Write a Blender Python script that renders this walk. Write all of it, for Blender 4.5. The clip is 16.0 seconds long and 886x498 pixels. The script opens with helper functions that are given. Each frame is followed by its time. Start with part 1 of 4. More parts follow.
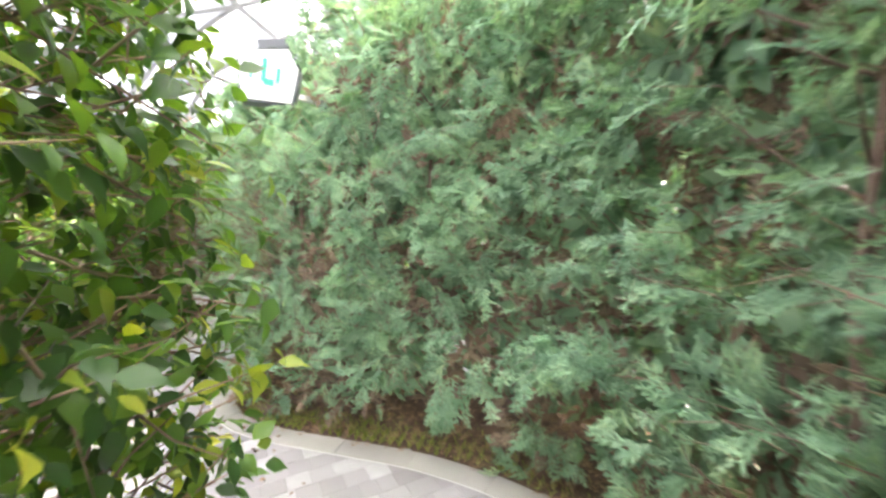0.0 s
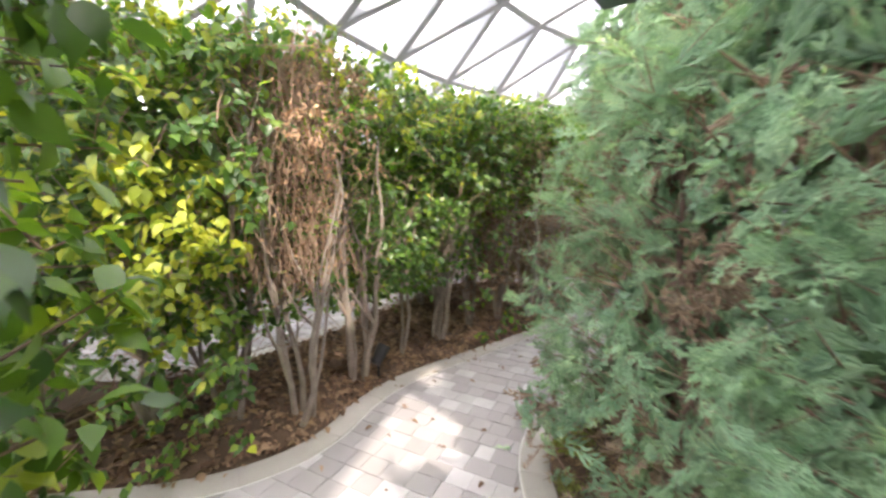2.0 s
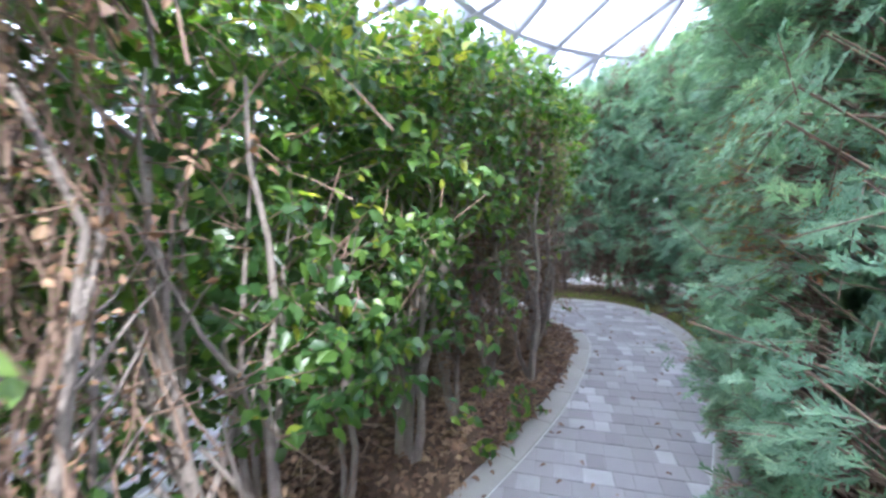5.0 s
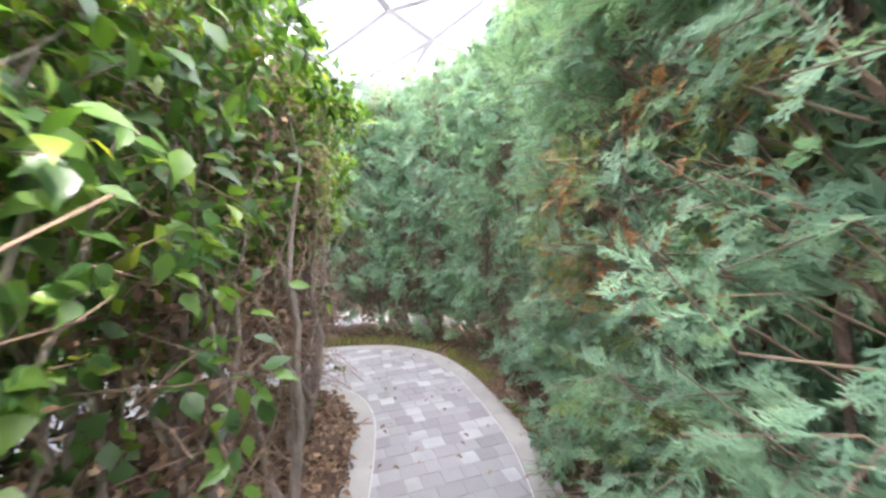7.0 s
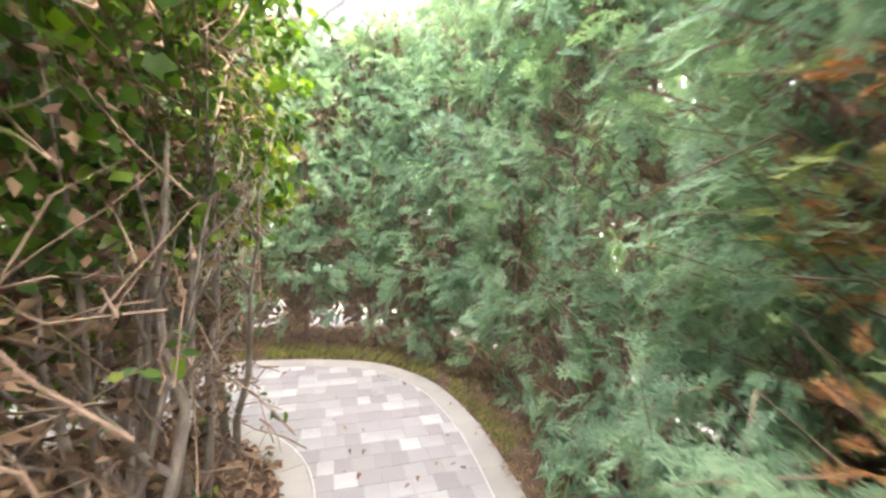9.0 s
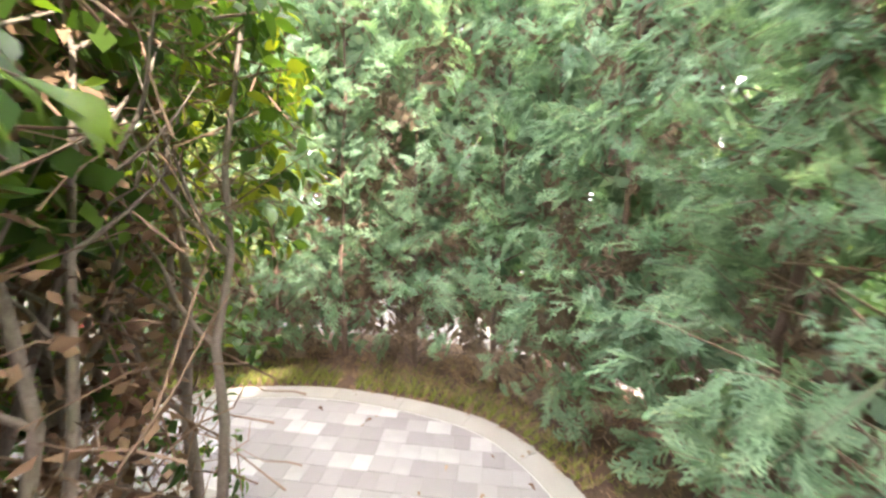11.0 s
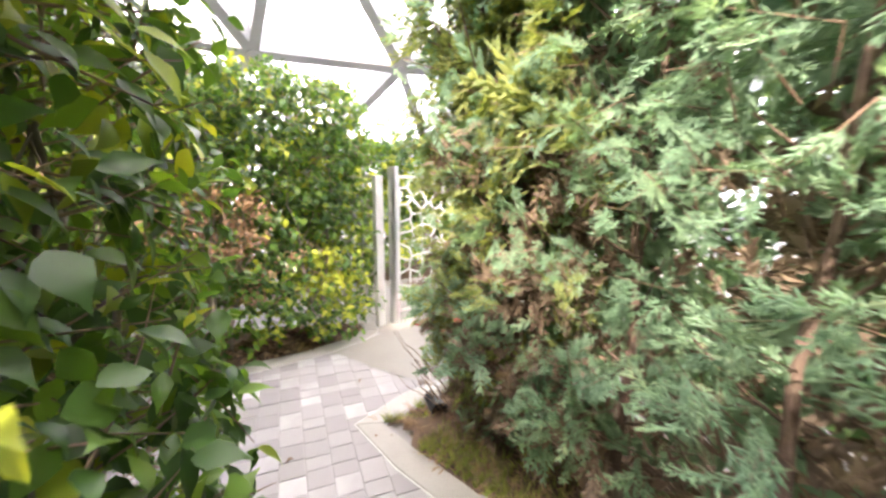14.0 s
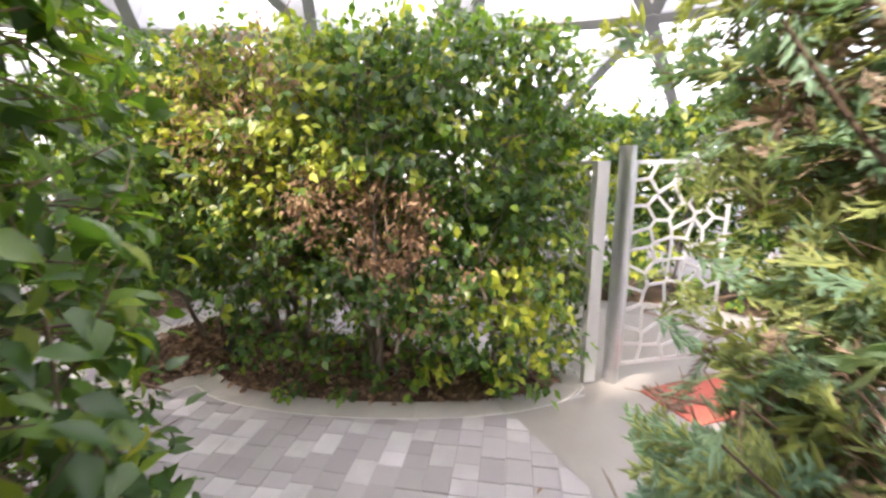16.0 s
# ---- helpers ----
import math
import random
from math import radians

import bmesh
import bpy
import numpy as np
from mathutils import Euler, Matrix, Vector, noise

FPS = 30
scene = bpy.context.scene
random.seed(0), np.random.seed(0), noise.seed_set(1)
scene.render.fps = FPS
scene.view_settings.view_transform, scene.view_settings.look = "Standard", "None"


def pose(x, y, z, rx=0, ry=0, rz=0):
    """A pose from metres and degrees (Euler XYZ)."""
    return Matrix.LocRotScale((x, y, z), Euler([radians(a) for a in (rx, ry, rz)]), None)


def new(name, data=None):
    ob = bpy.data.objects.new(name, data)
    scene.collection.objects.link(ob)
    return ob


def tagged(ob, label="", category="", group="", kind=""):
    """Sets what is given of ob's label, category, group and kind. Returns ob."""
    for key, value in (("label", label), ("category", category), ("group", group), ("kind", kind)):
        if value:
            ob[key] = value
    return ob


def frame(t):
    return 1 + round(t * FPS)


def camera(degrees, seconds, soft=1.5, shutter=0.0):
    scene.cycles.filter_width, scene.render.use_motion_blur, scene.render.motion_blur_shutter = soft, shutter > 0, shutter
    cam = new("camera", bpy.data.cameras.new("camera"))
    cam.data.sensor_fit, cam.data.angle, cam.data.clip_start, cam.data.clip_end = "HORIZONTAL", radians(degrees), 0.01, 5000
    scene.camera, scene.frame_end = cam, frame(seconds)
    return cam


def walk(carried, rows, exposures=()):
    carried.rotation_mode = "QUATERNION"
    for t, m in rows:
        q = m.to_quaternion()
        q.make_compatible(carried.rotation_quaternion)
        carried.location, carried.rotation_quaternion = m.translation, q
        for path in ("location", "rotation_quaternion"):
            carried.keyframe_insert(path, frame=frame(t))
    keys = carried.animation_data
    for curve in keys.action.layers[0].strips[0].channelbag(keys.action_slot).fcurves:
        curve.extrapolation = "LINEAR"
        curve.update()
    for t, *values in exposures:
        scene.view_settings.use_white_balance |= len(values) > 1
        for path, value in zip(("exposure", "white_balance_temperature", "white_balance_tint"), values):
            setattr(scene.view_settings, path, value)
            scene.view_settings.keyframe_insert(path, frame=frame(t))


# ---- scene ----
cam = camera(98.14, 16.0, soft=2.6, shutter=0.34)
ROWS = [
    (0.0, -0.000, 0.000, 1.495, -0.14, -4.98, -0.46),
    (0.5, 0.030, 0.368, 1.487, 14.66, -5.07, -0.31),
    (1.0, 0.010, 0.719, 1.483, 29.42, -6.35, 1.24),
    (1.5, -0.145, 1.013, 1.481, 41.97, -6.96, 1.26),
    (2.0, -0.349, 1.237, 1.475, 54.38, -7.40, 0.94),
    (2.5, -0.529, 1.453, 1.479, 64.16, -7.61, 0.63),
    (3.0, -0.792, 1.597, 1.473, 66.84, -7.84, 0.62),
    (3.5, -1.071, 1.699, 1.470, 66.87, -8.38, -0.74),
    (4.0, -1.335, 1.863, 1.472, 66.07, -8.29, -1.57),
    (4.5, -1.548, 1.991, 1.469, 58.58, -7.35, -1.76),
    (5.0, -1.788, 2.091, 1.494, 44.67, -5.82, -2.26),
    (7.5, -2.403, 3.401, 1.486, 7.94, -2.93, -1.58),
    (8.0, -2.430, 3.729, 1.475, 8.58, -3.48, -0.67),
    (10.5, -2.801, 5.418, 1.465, 26.95, -7.82, 2.42),
    (11.0, -2.889, 5.729, 1.484, 35.09, -7.79, 1.51),
    (11.5, -3.085, 6.026, 1.478, 41.55, -8.25, 1.45),
    (12.0, -3.274, 6.271, 1.471, 51.65, -8.61, 1.27),
    (12.5, -3.458, 6.556, 1.475, 63.02, -9.86, 1.23),
    (13.0, -3.699, 6.752, 1.472, 72.37, -9.70, 1.04),
    (13.5, -3.977, 6.838, 1.479, 83.65, -9.70, 0.75),
    (14.0, -4.266, 6.914, 1.484, 96.08, -10.36, 0.46),
    (14.5, -4.513, 6.913, 1.476, 106.53, -10.97, 0.06),
    (15.0, -4.793, 6.816, 1.494, 114.62, -11.06, -0.63),
    (15.5, -5.063, 6.720, 1.487, 121.92, -11.15, -1.05),
    (16.0, -5.359, 6.632, 1.492, 128.36, -12.11, -0.96),
]
EXPOSURES = [(0.0, 3.42, 6900, 11), (1.0, 3.37, 6700, 12), (1.5, 3.15, 6900, 14), (2.5, 2.77, 7000, 14), (3.5, 2.79, 6800, 14), (4.2, 2.82, 6200, 13), (5.0, 2.95, 5350, 14), (6.0, 3.35, 5700, 15), (7.5, 3.80, 6500, 19),
             (8.0, 3.90, 6700, 17), (10.5, 4.04, 7500, 16), (11.0, 4.00, 7300, 16), (12.0, 3.97, 6600, 17), (12.5, 3.98, 6400, 18), (13.5, 3.80, 6750, 18), (14.0, 3.55, 7350, 18), (14.5, 3.42, 7500, 19), (15.0, 3.23, 7600, 20), (16.0, 2.88, 7050, 19)]
walk(cam, [(t, pose(x, y, z, 90 + pitch, 0, yaw) @ pose(0, 0, 0, 0, 0, roll)) for t, x, y, z, yaw, pitch, roll in ROWS], EXPOSURES)

# ---------------------------------------------------------------- light
SUN_EL, SUN_AZ = 46.0, 108.0          # azimuth clockwise from +y
world = bpy.data.worlds.new("sky")
scene.world = world
world.use_nodes = True
wn = world.node_tree.nodes
sky = wn.new("ShaderNodeTexSky")
sky.sky_type, sky.sun_disc = "NISHITA", False
sky.sun_elevation, sky.sun_rotation = radians(SUN_EL), radians(SUN_AZ)
sky.dust_density = 3.0
wn["Background"].inputs["Strength"].default_value = 0.15
world.node_tree.links.new(sky.outputs["Color"], wn["Background"].inputs["Color"])
sun_data = bpy.data.lights.new("sun", "SUN")
sun_data.energy, sun_data.angle, sun_data.color = 5.0, radians(0.6), (1.0, 0.93, 0.82)
sun = new("sun", sun_data)
se, sa = radians(SUN_EL), radians(SUN_AZ)
SUN_DIR = Vector((math.cos(se) * math.sin(sa), math.cos(se) * math.cos(sa), math.sin(se)))
sun.matrix_world = Matrix.Translation(SUN_DIR * 30) @ SUN_DIR.to_track_quat("Z", "Y").to_matrix().to_4x4()


# ---------------------------------------------------------------- materials
def material(name):
    m = bpy.data.materials.new(name)
    m.use_nodes = True
    return m, m.node_tree.nodes, m.node_tree.links, m.node_tree.nodes["Principled BSDF"]


def ramp(nodes, stops):
    r = nodes.new("ShaderNodeValToRGB")
    els = r.color_ramp.elements
    while len(els) < len(stops):
        els.new(0.5)
    for e, (p, c) in zip(els, stops):
        e.position, e.color = p, (*c, 1)
    return r


def noise_node(nodes, links, scale, detail=4.0, coords="Object"):
    tc = nodes.new("ShaderNodeTexCoord")
    n = nodes.new("ShaderNodeTexNoise")
    n.inputs["Scale"].default_value, n.inputs["Detail"].default_value = scale, detail
    links.new(tc.outputs[coords], n.inputs["Vector"])
    return n


def leaf_material(name, stops, glow, rough, mix, tuft=1.7, clump=0.9, spread=0.75):
    m, n, l, p = material(name)
    geo = n.new("ShaderNodeNewGeometry")
    big = noise_node(n, l, tuft, 3.0)
    add = n.new("ShaderNodeMath")
    add.operation = "MULTIPLY_ADD"
    l.new(big.outputs["Fac"], add.inputs[0])
    add.inputs[1].default_value = clump
    off = n.new("ShaderNodeMath")
    off.operation = "MULTIPLY_ADD"
    l.new(geo.outputs["Random Per Island"], off.inputs[0])
    off.inputs[1].default_value, off.inputs[2].default_value = spread, 0.51 - (clump + spread) / 2
    l.new(off.outputs[0], add.inputs[2])
    r = ramp(n, stops)
    l.new(add.outputs[0], r.inputs["Fac"])
    l.new(r.outputs["Color"], p.inputs["Base Color"])
    p.inputs["Roughness"].default_value = rough
    p.inputs["Specular IOR Level"].default_value = 0.45
    tr = n.new("ShaderNodeBsdfTranslucent")
    hue = n.new("ShaderNodeMixRGB")
    hue.blend_type = "MULTIPLY"
    hue.inputs["Fac"].default_value = 1.0
    l.new(r.outputs["Color"], hue.inputs["Color1"])
    hue.inputs["Color2"].default_value = (*glow, 1)
    l.new(hue.outputs["Color"], tr.inputs["Color"])
    mx = n.new("ShaderNodeMixShader")
    mx.inputs["Fac"].default_value = mix
    l.new(p.outputs["BSDF"], mx.inputs[1])
    l.new(tr.outputs["BSDF"], mx.inputs[2])
    l.new(mx.outputs["Shader"], n["Material Output"].inputs["Surface"])
    return m


def rough_material(name, stops, scale, rough=0.8, bump=0.3, fine=60.0, metallic=0.0, per_piece=0.0):
    """A surface with colour at two scales and fine relief."""
    m, n, l, p = material(name)
    a = noise_node(n, l, scale, 5.0)
    b = noise_node(n, l, fine, 3.0)
    mixer = n.new("ShaderNodeMath")
    mixer.operation = "MULTIPLY_ADD"
    l.new(b.outputs["Fac"], mixer.inputs[0])
    mixer.inputs[1].default_value = 0.4
    low = n.new("ShaderNodeMath")
    low.operation = "MULTIPLY_ADD"
    l.new(a.outputs["Fac"], low.inputs[0])
    low.inputs[1].default_value, low.inputs[2].default_value = 0.9, -0.15
    l.new(low.outputs[0], mixer.inputs[2])
    value = mixer.outputs[0]
    if per_piece:
        info = n.new("ShaderNodeObjectInfo")
        geo = n.new("ShaderNodeNewGeometry")
        both = n.new("ShaderNodeMath")
        both.operation = "ADD"
        l.new(info.outputs["Random"], both.inputs[0])
        l.new(geo.outputs["Random Per Island"], both.inputs[1])
        wrap = n.new("ShaderNodeMath")
        wrap.operation = "FRACT"
        l.new(both.outputs[0], wrap.inputs[0])
        piece = n.new("ShaderNodeMath")
        piece.operation = "MULTIPLY_ADD"
        l.new(wrap.outputs[0], piece.inputs[0])
        piece.inputs[1].default_value = per_piece
        scaled = n.new("ShaderNodeMath")
        scaled.operation = "MULTIPLY_ADD"
        l.new(value, scaled.inputs[0])
        scaled.inputs[1].default_value, scaled.inputs[2].default_value = 1.0 - per_piece, 0.0
        l.new(scaled.outputs[0], piece.inputs[2])
        value = piece.outputs[0]
    r = ramp(n, stops)
    l.new(value, r.inputs["Fac"])
    l.new(r.outputs["Color"], p.inputs["Base Color"])
    p.inputs["Roughness"].default_value, p.inputs["Metallic"].default_value = rough, metallic
    if bump:
        bp = n.new("ShaderNodeBump")
        bp.inputs["Strength"].default_value, bp.inputs["Distance"].default_value = bump, 0.01
        l.new(b.outputs["Fac"], bp.inputs["Height"])
        l.new(bp.outputs["Normal"], p.inputs["Normal"])
    return m


FICUS = leaf_material("ficus_leaf", [(0.0, (0.03, 0.07, 0.022)), (0.42, (0.052, 0.116, 0.036)), (0.78, (0.11, 0.205, 0.042)), (1.0, (0.22, 0.30, 0.05))], (2.0, 1.95, 0.55), 0.34, 0.45)
FICUS_DRY = leaf_material("ficus_dry_leaf", [(0.0, (0.16, 0.095, 0.055)), (0.5, (0.31, 0.19, 0.11)), (1.0, (0.48, 0.33, 0.20))], (1.3, 1.0, 0.7), 0.6, 0.3)
# yellow-green of young leaves, also used to paint sun patches on the hedges
FICUS_PALE = leaf_material("ficus_young_and_sunlit_leaf", [(0.0, (0.12, 0.18, 0.025)), (0.5, (0.26, 0.33, 0.035)), (1.0, (0.48, 0.50, 0.07))], (1.5, 1.4, 0.6), 0.45, 0.42)
CONIFER = leaf_material("conifer_spray", [(0.0, (0.072, 0.135, 0.088)), (0.35, (0.155, 0.272, 0.185)), (0.7, (0.265, 0.405, 0.275)), (1.0, (0.46, 0.57, 0.35))], (1.5, 1.45, 0.85), 0.6, 0.42, 5.0, 1.4, 0.3)
CONIFER_GOLD = leaf_material("conifer_gold_sunlit_spray", [(0.0, (0.11, 0.15, 0.06)), (0.5, (0.22, 0.28, 0.10)), (1.0, (0.40, 0.44, 0.16))], (1.4, 1.3, 0.6), 0.6, 0.38)
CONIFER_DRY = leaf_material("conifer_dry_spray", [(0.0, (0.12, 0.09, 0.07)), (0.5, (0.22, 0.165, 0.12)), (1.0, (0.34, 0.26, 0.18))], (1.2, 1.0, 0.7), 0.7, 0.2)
CONIFER_RUST = leaf_material("conifer_rust_spray", [(0.0, (0.20, 0.085, 0.035)), (0.5, (0.38, 0.18, 0.07)), (1.0, (0.55, 0.30, 0.12))], (1.2, 1.0, 0.6), 0.7, 0.25)
BARK = rough_material("pale_bark", [(0.1, (0.145, 0.12, 0.10)), (0.6, (0.285, 0.243, 0.208)), (0.95, (0.41, 0.365, 0.32))], 14.0, 0.85, 0.6, 90.0)
TWIG = rough_material("brown_twig", [(0.1, (0.13, 0.085, 0.06)), (0.9, (0.34, 0.235, 0.165))], 8.0, 0.85, 0.3)
BARK_DARK = rough_material("conifer_bark", [(0.1, (0.10, 0.07, 0.055)), (0.9, (0.26, 0.18, 0.14))], 14.0, 0.9, 0.7, 70.0)
SOIL = rough_material("dark_soil", [(0.1, (0.045, 0.03, 0.02)), (0.5, (0.10, 0.065, 0.042)), (0.95, (0.18, 0.12, 0.08))], 6.0, 0.95, 0.9, 80.0)
LITTER = leaf_material("fallen_leaf", [(0.0, (0.08, 0.045, 0.03)), (0.5, (0.20, 0.125, 0.075)), (1.0, (0.36, 0.25, 0.16))], (1, 0.9, 0.8), 0.8, 0.1)
NEEDLE = leaf_material("fallen_spray", [(0.0, (0.13, 0.08, 0.045)), (0.5, (0.26, 0.165, 0.085)), (1.0, (0.38, 0.27, 0.15))], (1, 0.9, 0.8), 0.9, 0.1)
GRASS = leaf_material("low_grass", [(0.0, (0.11, 0.16, 0.03)), (0.5, (0.22, 0.28, 0.055)), (1.0, (0.38, 0.41, 0.11))], (1.3, 1.3, 0.6), 0.6, 0.3)
KERB = rough_material("pale_concrete_kerb", [(0.1, (0.25, 0.235, 0.215)), (0.5, (0.34, 0.325, 0.30)), (0.95, (0.43, 0.415, 0.385))], 3.0, 0.8, 0.25, 120.0, per_piece=0.2)
PAVER = rough_material("grey_paver", [(0.0, (0.205, 0.195, 0.20)), (0.35, (0.27, 0.258, 0.26)), (0.66, (0.32, 0.307, 0.312)), (0.8, (0.43, 0.42, 0.43)), (0.95, (0.52, 0.51, 0.525))], 4.0, 0.75, 0.25, 150.0, per_piece=0.62)
MORTAR = rough_material("joint_mortar", [(0.1, (0.24, 0.23, 0.225)), (0.9, (0.33, 0.317, 0.305))], 5.0, 0.95, 0.4)
WHITE_LINE = rough_material("white_joint", [(0.1, (0.40, 0.39, 0.37)), (0.9, (0.62, 0.61, 0.59))], 9.0, 0.8, 0.2)
SLAB = rough_material("smooth_slab", [(0.1, (0.20, 0.187, 0.17)), (0.9, (0.28, 0.265, 0.245))], 2.5, 0.34, 0.1, 140.0)
SAND = rough_material("outer_ground", [(0.1, (0.22, 0.19, 0.15)), (0.9, (0.34, 0.30, 0.24))], 0.3, 0.95, 0.3, 4.0)
STEEL = rough_material("painted_steel", [(0.1, (0.36, 0.375, 0.40)), (0.9, (0.46, 0.475, 0.50))], 2.0, 0.5, 0.05)
FLANGE = rough_material("dark_flange", [(0.1, (0.22, 0.23, 0.24)), (0.9, (0.31, 0.32, 0.33))], 2.0, 0.5, 0.05)
WHITE_METAL = rough_material("white_metal", [(0.1, (0.50, 0.50, 0.49)), (0.9, (0.60, 0.60, 0.59))], 5.0, 0.35, 0.05)
BRUSHED = rough_material("brushed_steel", [(0.1, (0.50, 0.51, 0.52)), (0.9, (0.62, 0.63, 0.64))], 20.0, 0.28, 0.05, 200.0, metallic=0.9)
BLACK = rough_material("black_plastic", [(0.1, (0.012, 0.012, 0.014)), (0.9, (0.03, 0.03, 0.033))], 9.0, 0.45, 0.1)
RED = rough_material("red_rubber", [(0.1, (0.27, 0.055, 0.035)), (0.9, (0.40, 0.10, 0.065))], 7.0, 0.7, 0.3)
SIGN_WHITE = rough_material("sign_white", [(0.1, (0.50, 0.52, 0.53)), (0.9, (0.58, 0.6, 0.61))], 9.0, 0.3, 0.0)
SIGN_GREEN = rough_material("sign_green", [(0.1, (0.0, 0.30, 0.18)), (0.9, (0.0, 0.38, 0.24))], 9.0, 0.35, 0.0)
SIGN_BODY = rough_material("sign_body", [(0.1, (0.045, 0.05, 0.06)), (0.9, (0.07, 0.08, 0.095))], 9.0, 0.4, 0.0)

# frosted roof panel: most of the light goes straight through, the rest is spread
PANEL, pn, pl, pp = material("frosted_roof_panel")
p_clear = pn.new("ShaderNodeBsdfTransparent")
p_clear.inputs["Color"].default_value = (0.95, 0.95, 0.96, 1)
p_spread = pn.new("ShaderNodeBsdfTranslucent")
p_spread.inputs["Color"].default_value = (0.92, 0.92, 0.94, 1)
p_mix = pn.new("ShaderNodeMixShader")
p_mix.inputs["Fac"].default_value = 0.74
pl.new(p_clear.outputs["BSDF"], p_mix.inputs[1])
pl.new(p_spread.outputs["BSDF"], p_mix.inputs[2])
pl.new(p_mix.outputs["Shader"], pn["Material Output"].inputs["Surface"])

# ---------------------------------------------------------------- mesh kit
rng = np.random.default_rng(7)


class Soup:
    """Vertices and triangles gathered for one mesh, with a material slot for each triangle."""

    def __init__(self):
        self.v, self.f, self.s, self.n = [], [], [], 0

    def add(self, v, f, slot=0):
        v, f = np.asarray(v, float).reshape(-1, 3), np.asarray(f, int).reshape(-1, 3)
        self.v.append(v), self.f.append(f + self.n), self.s.append(np.full(len(f), slot))
        self.n += len(v)

    def mesh(self, name, *mats, smooth=False):
        me = bpy.data.meshes.new(name)
        v, f, s = np.concatenate(self.v), np.concatenate(self.f), np.concatenate(self.s)
        me.vertices.add(len(v)), me.loops.add(f.size), me.polygons.add(len(f))
        me.vertices.foreach_set("co", v.ravel())
        me.loops.foreach_set("vertex_index", f.ravel())
        me.polygons.foreach_set("loop_start", np.arange(len(f)) * 3)
        me.polygons.foreach_set("material_index", s)
        me.polygons.foreach_set("use_smooth", np.full(len(f), smooth))
        for m in mats:
            me.materials.append(m)
        me.update(calc_edges=True)
        return me


def part(name, data, mat, parent, label=""):
    """One mesh object under a thing or a part. data: a bmesh, a Soup or a mesh."""
    if isinstance(data, Soup):
        data = data.mesh(name, mat, smooth=True)
    elif isinstance(data, bmesh.types.BMesh):
        bm, data = data, bpy.data.meshes.new(name)
        bm.to_mesh(data)
        bm.free()
        data.materials.append(mat)
    ob = new(name, data)
    ob.parent = parent
    if label:
        ob["label"] = label
    return ob


def box(bm, size, m, bevel=0.0):
    r = bmesh.ops.create_cube(bm, size=1.0, matrix=m @ Matrix.Diagonal((*size, 1)))
    if bevel:
        es = list({e for v in r["verts"] for e in v.link_edges})
        bmesh.ops.bevel(bm, geom=es, offset=bevel, segments=2, affect="EDGES", profile=0.7)
    return bm


def bar(bm, a, b, w, d, up=(0, 0, 1), bevel=0.0):
    """A box beam from a to b, w wide and d deep along up."""
    a, b = Vector(a), Vector(b)
    z = (b - a).normalized()
    u = Vector(up)
    y = (u - z * u.dot(z)).normalized()
    x = y.cross(z)
    m = Matrix((x, y, z)).transposed().to_4x4()
    m.translation = (a + b) / 2
    return box(bm, (w, d, (b - a).length), m, bevel)


def tube(soup, pts, radii, sides=5, slot=0):
    """A tapered round limb along pts."""
    pts = np.asarray(pts, float)
    d = np.gradient(pts, axis=0)
    d /= np.linalg.norm(d, axis=1, keepdims=True) + 1e-9
    ref = np.array([0.31, 0.93, 0.17])
    x = np.cross(d, ref)
    x /= np.linalg.norm(x, axis=1, keepdims=True) + 1e-9
    y = np.cross(d, x)
    a = np.arange(sides) * 2 * np.pi / sides
    ring = x[:, None] * np.cos(a)[None, :, None] + y[:, None] * np.sin(a)[None, :, None]
    v = pts[:, None] + ring * np.asarray(radii, float)[:, None, None]
    k, i = np.meshgrid(np.arange(len(pts) - 1), np.arange(sides), indexing="ij")
    a0, a1 = k * sides + i, k * sides + (i + 1) % sides
    f = np.concatenate([np.stack([a0, a1, a1 + sides], -1).reshape(-1, 3), np.stack([a0, a1 + sides, a0 + sides], -1).reshape(-1, 3)])
    soup.add(v.reshape(-1, 3), f, slot)


def unit(a):
    return a / (np.linalg.norm(a, axis=-1, keepdims=True) + 1e-9)


def scatter(soup, tv, tf, pos, ahead, normal, size, slot=0, wide=None):
    """Copies of a small template (its y ahead, its z along the normal) at many places, as plain geometry."""
    pos, ahead = np.asarray(pos, float), unit(np.asarray(ahead, float))
    normal = np.asarray(normal, float)
    z = unit(normal - ahead * (normal * ahead).sum(-1, keepdims=True))
    x = np.cross(ahead, z)
    size = np.asarray(size, float)[:, None, None]
    wd = 1.0 if wide is None else np.asarray(wide, float)[:, None, None]
    v = pos[:, None] + size * (x[:, None] * tv[None, :, :1] * wd + ahead[:, None] * tv[None, :, 1:2] + z[:, None] * tv[None, :, 2:])
    f = tf[None] + (np.arange(len(pos)) * len(tv))[:, None, None]
    soup.add(v.reshape(-1, 3), f.reshape(-1, 3), slot)


# leaf: base, two shoulders, two upper sides, tip, rib
LEAF_V = np.array([(0, 0, 0), (-0.27, 0.3, 0.06), (0.27, 0.3, 0.06), (-0.21, 0.62, 0.03), (0.21, 0.62, 0.03), (0, 1.0, -0.16), (0, 0.42, -0.02)])
LEAF_F = np.array([(0, 2, 6), (0, 6, 1), (6, 2, 4), (6, 3, 1), (6, 4, 5), (6, 5, 3)])


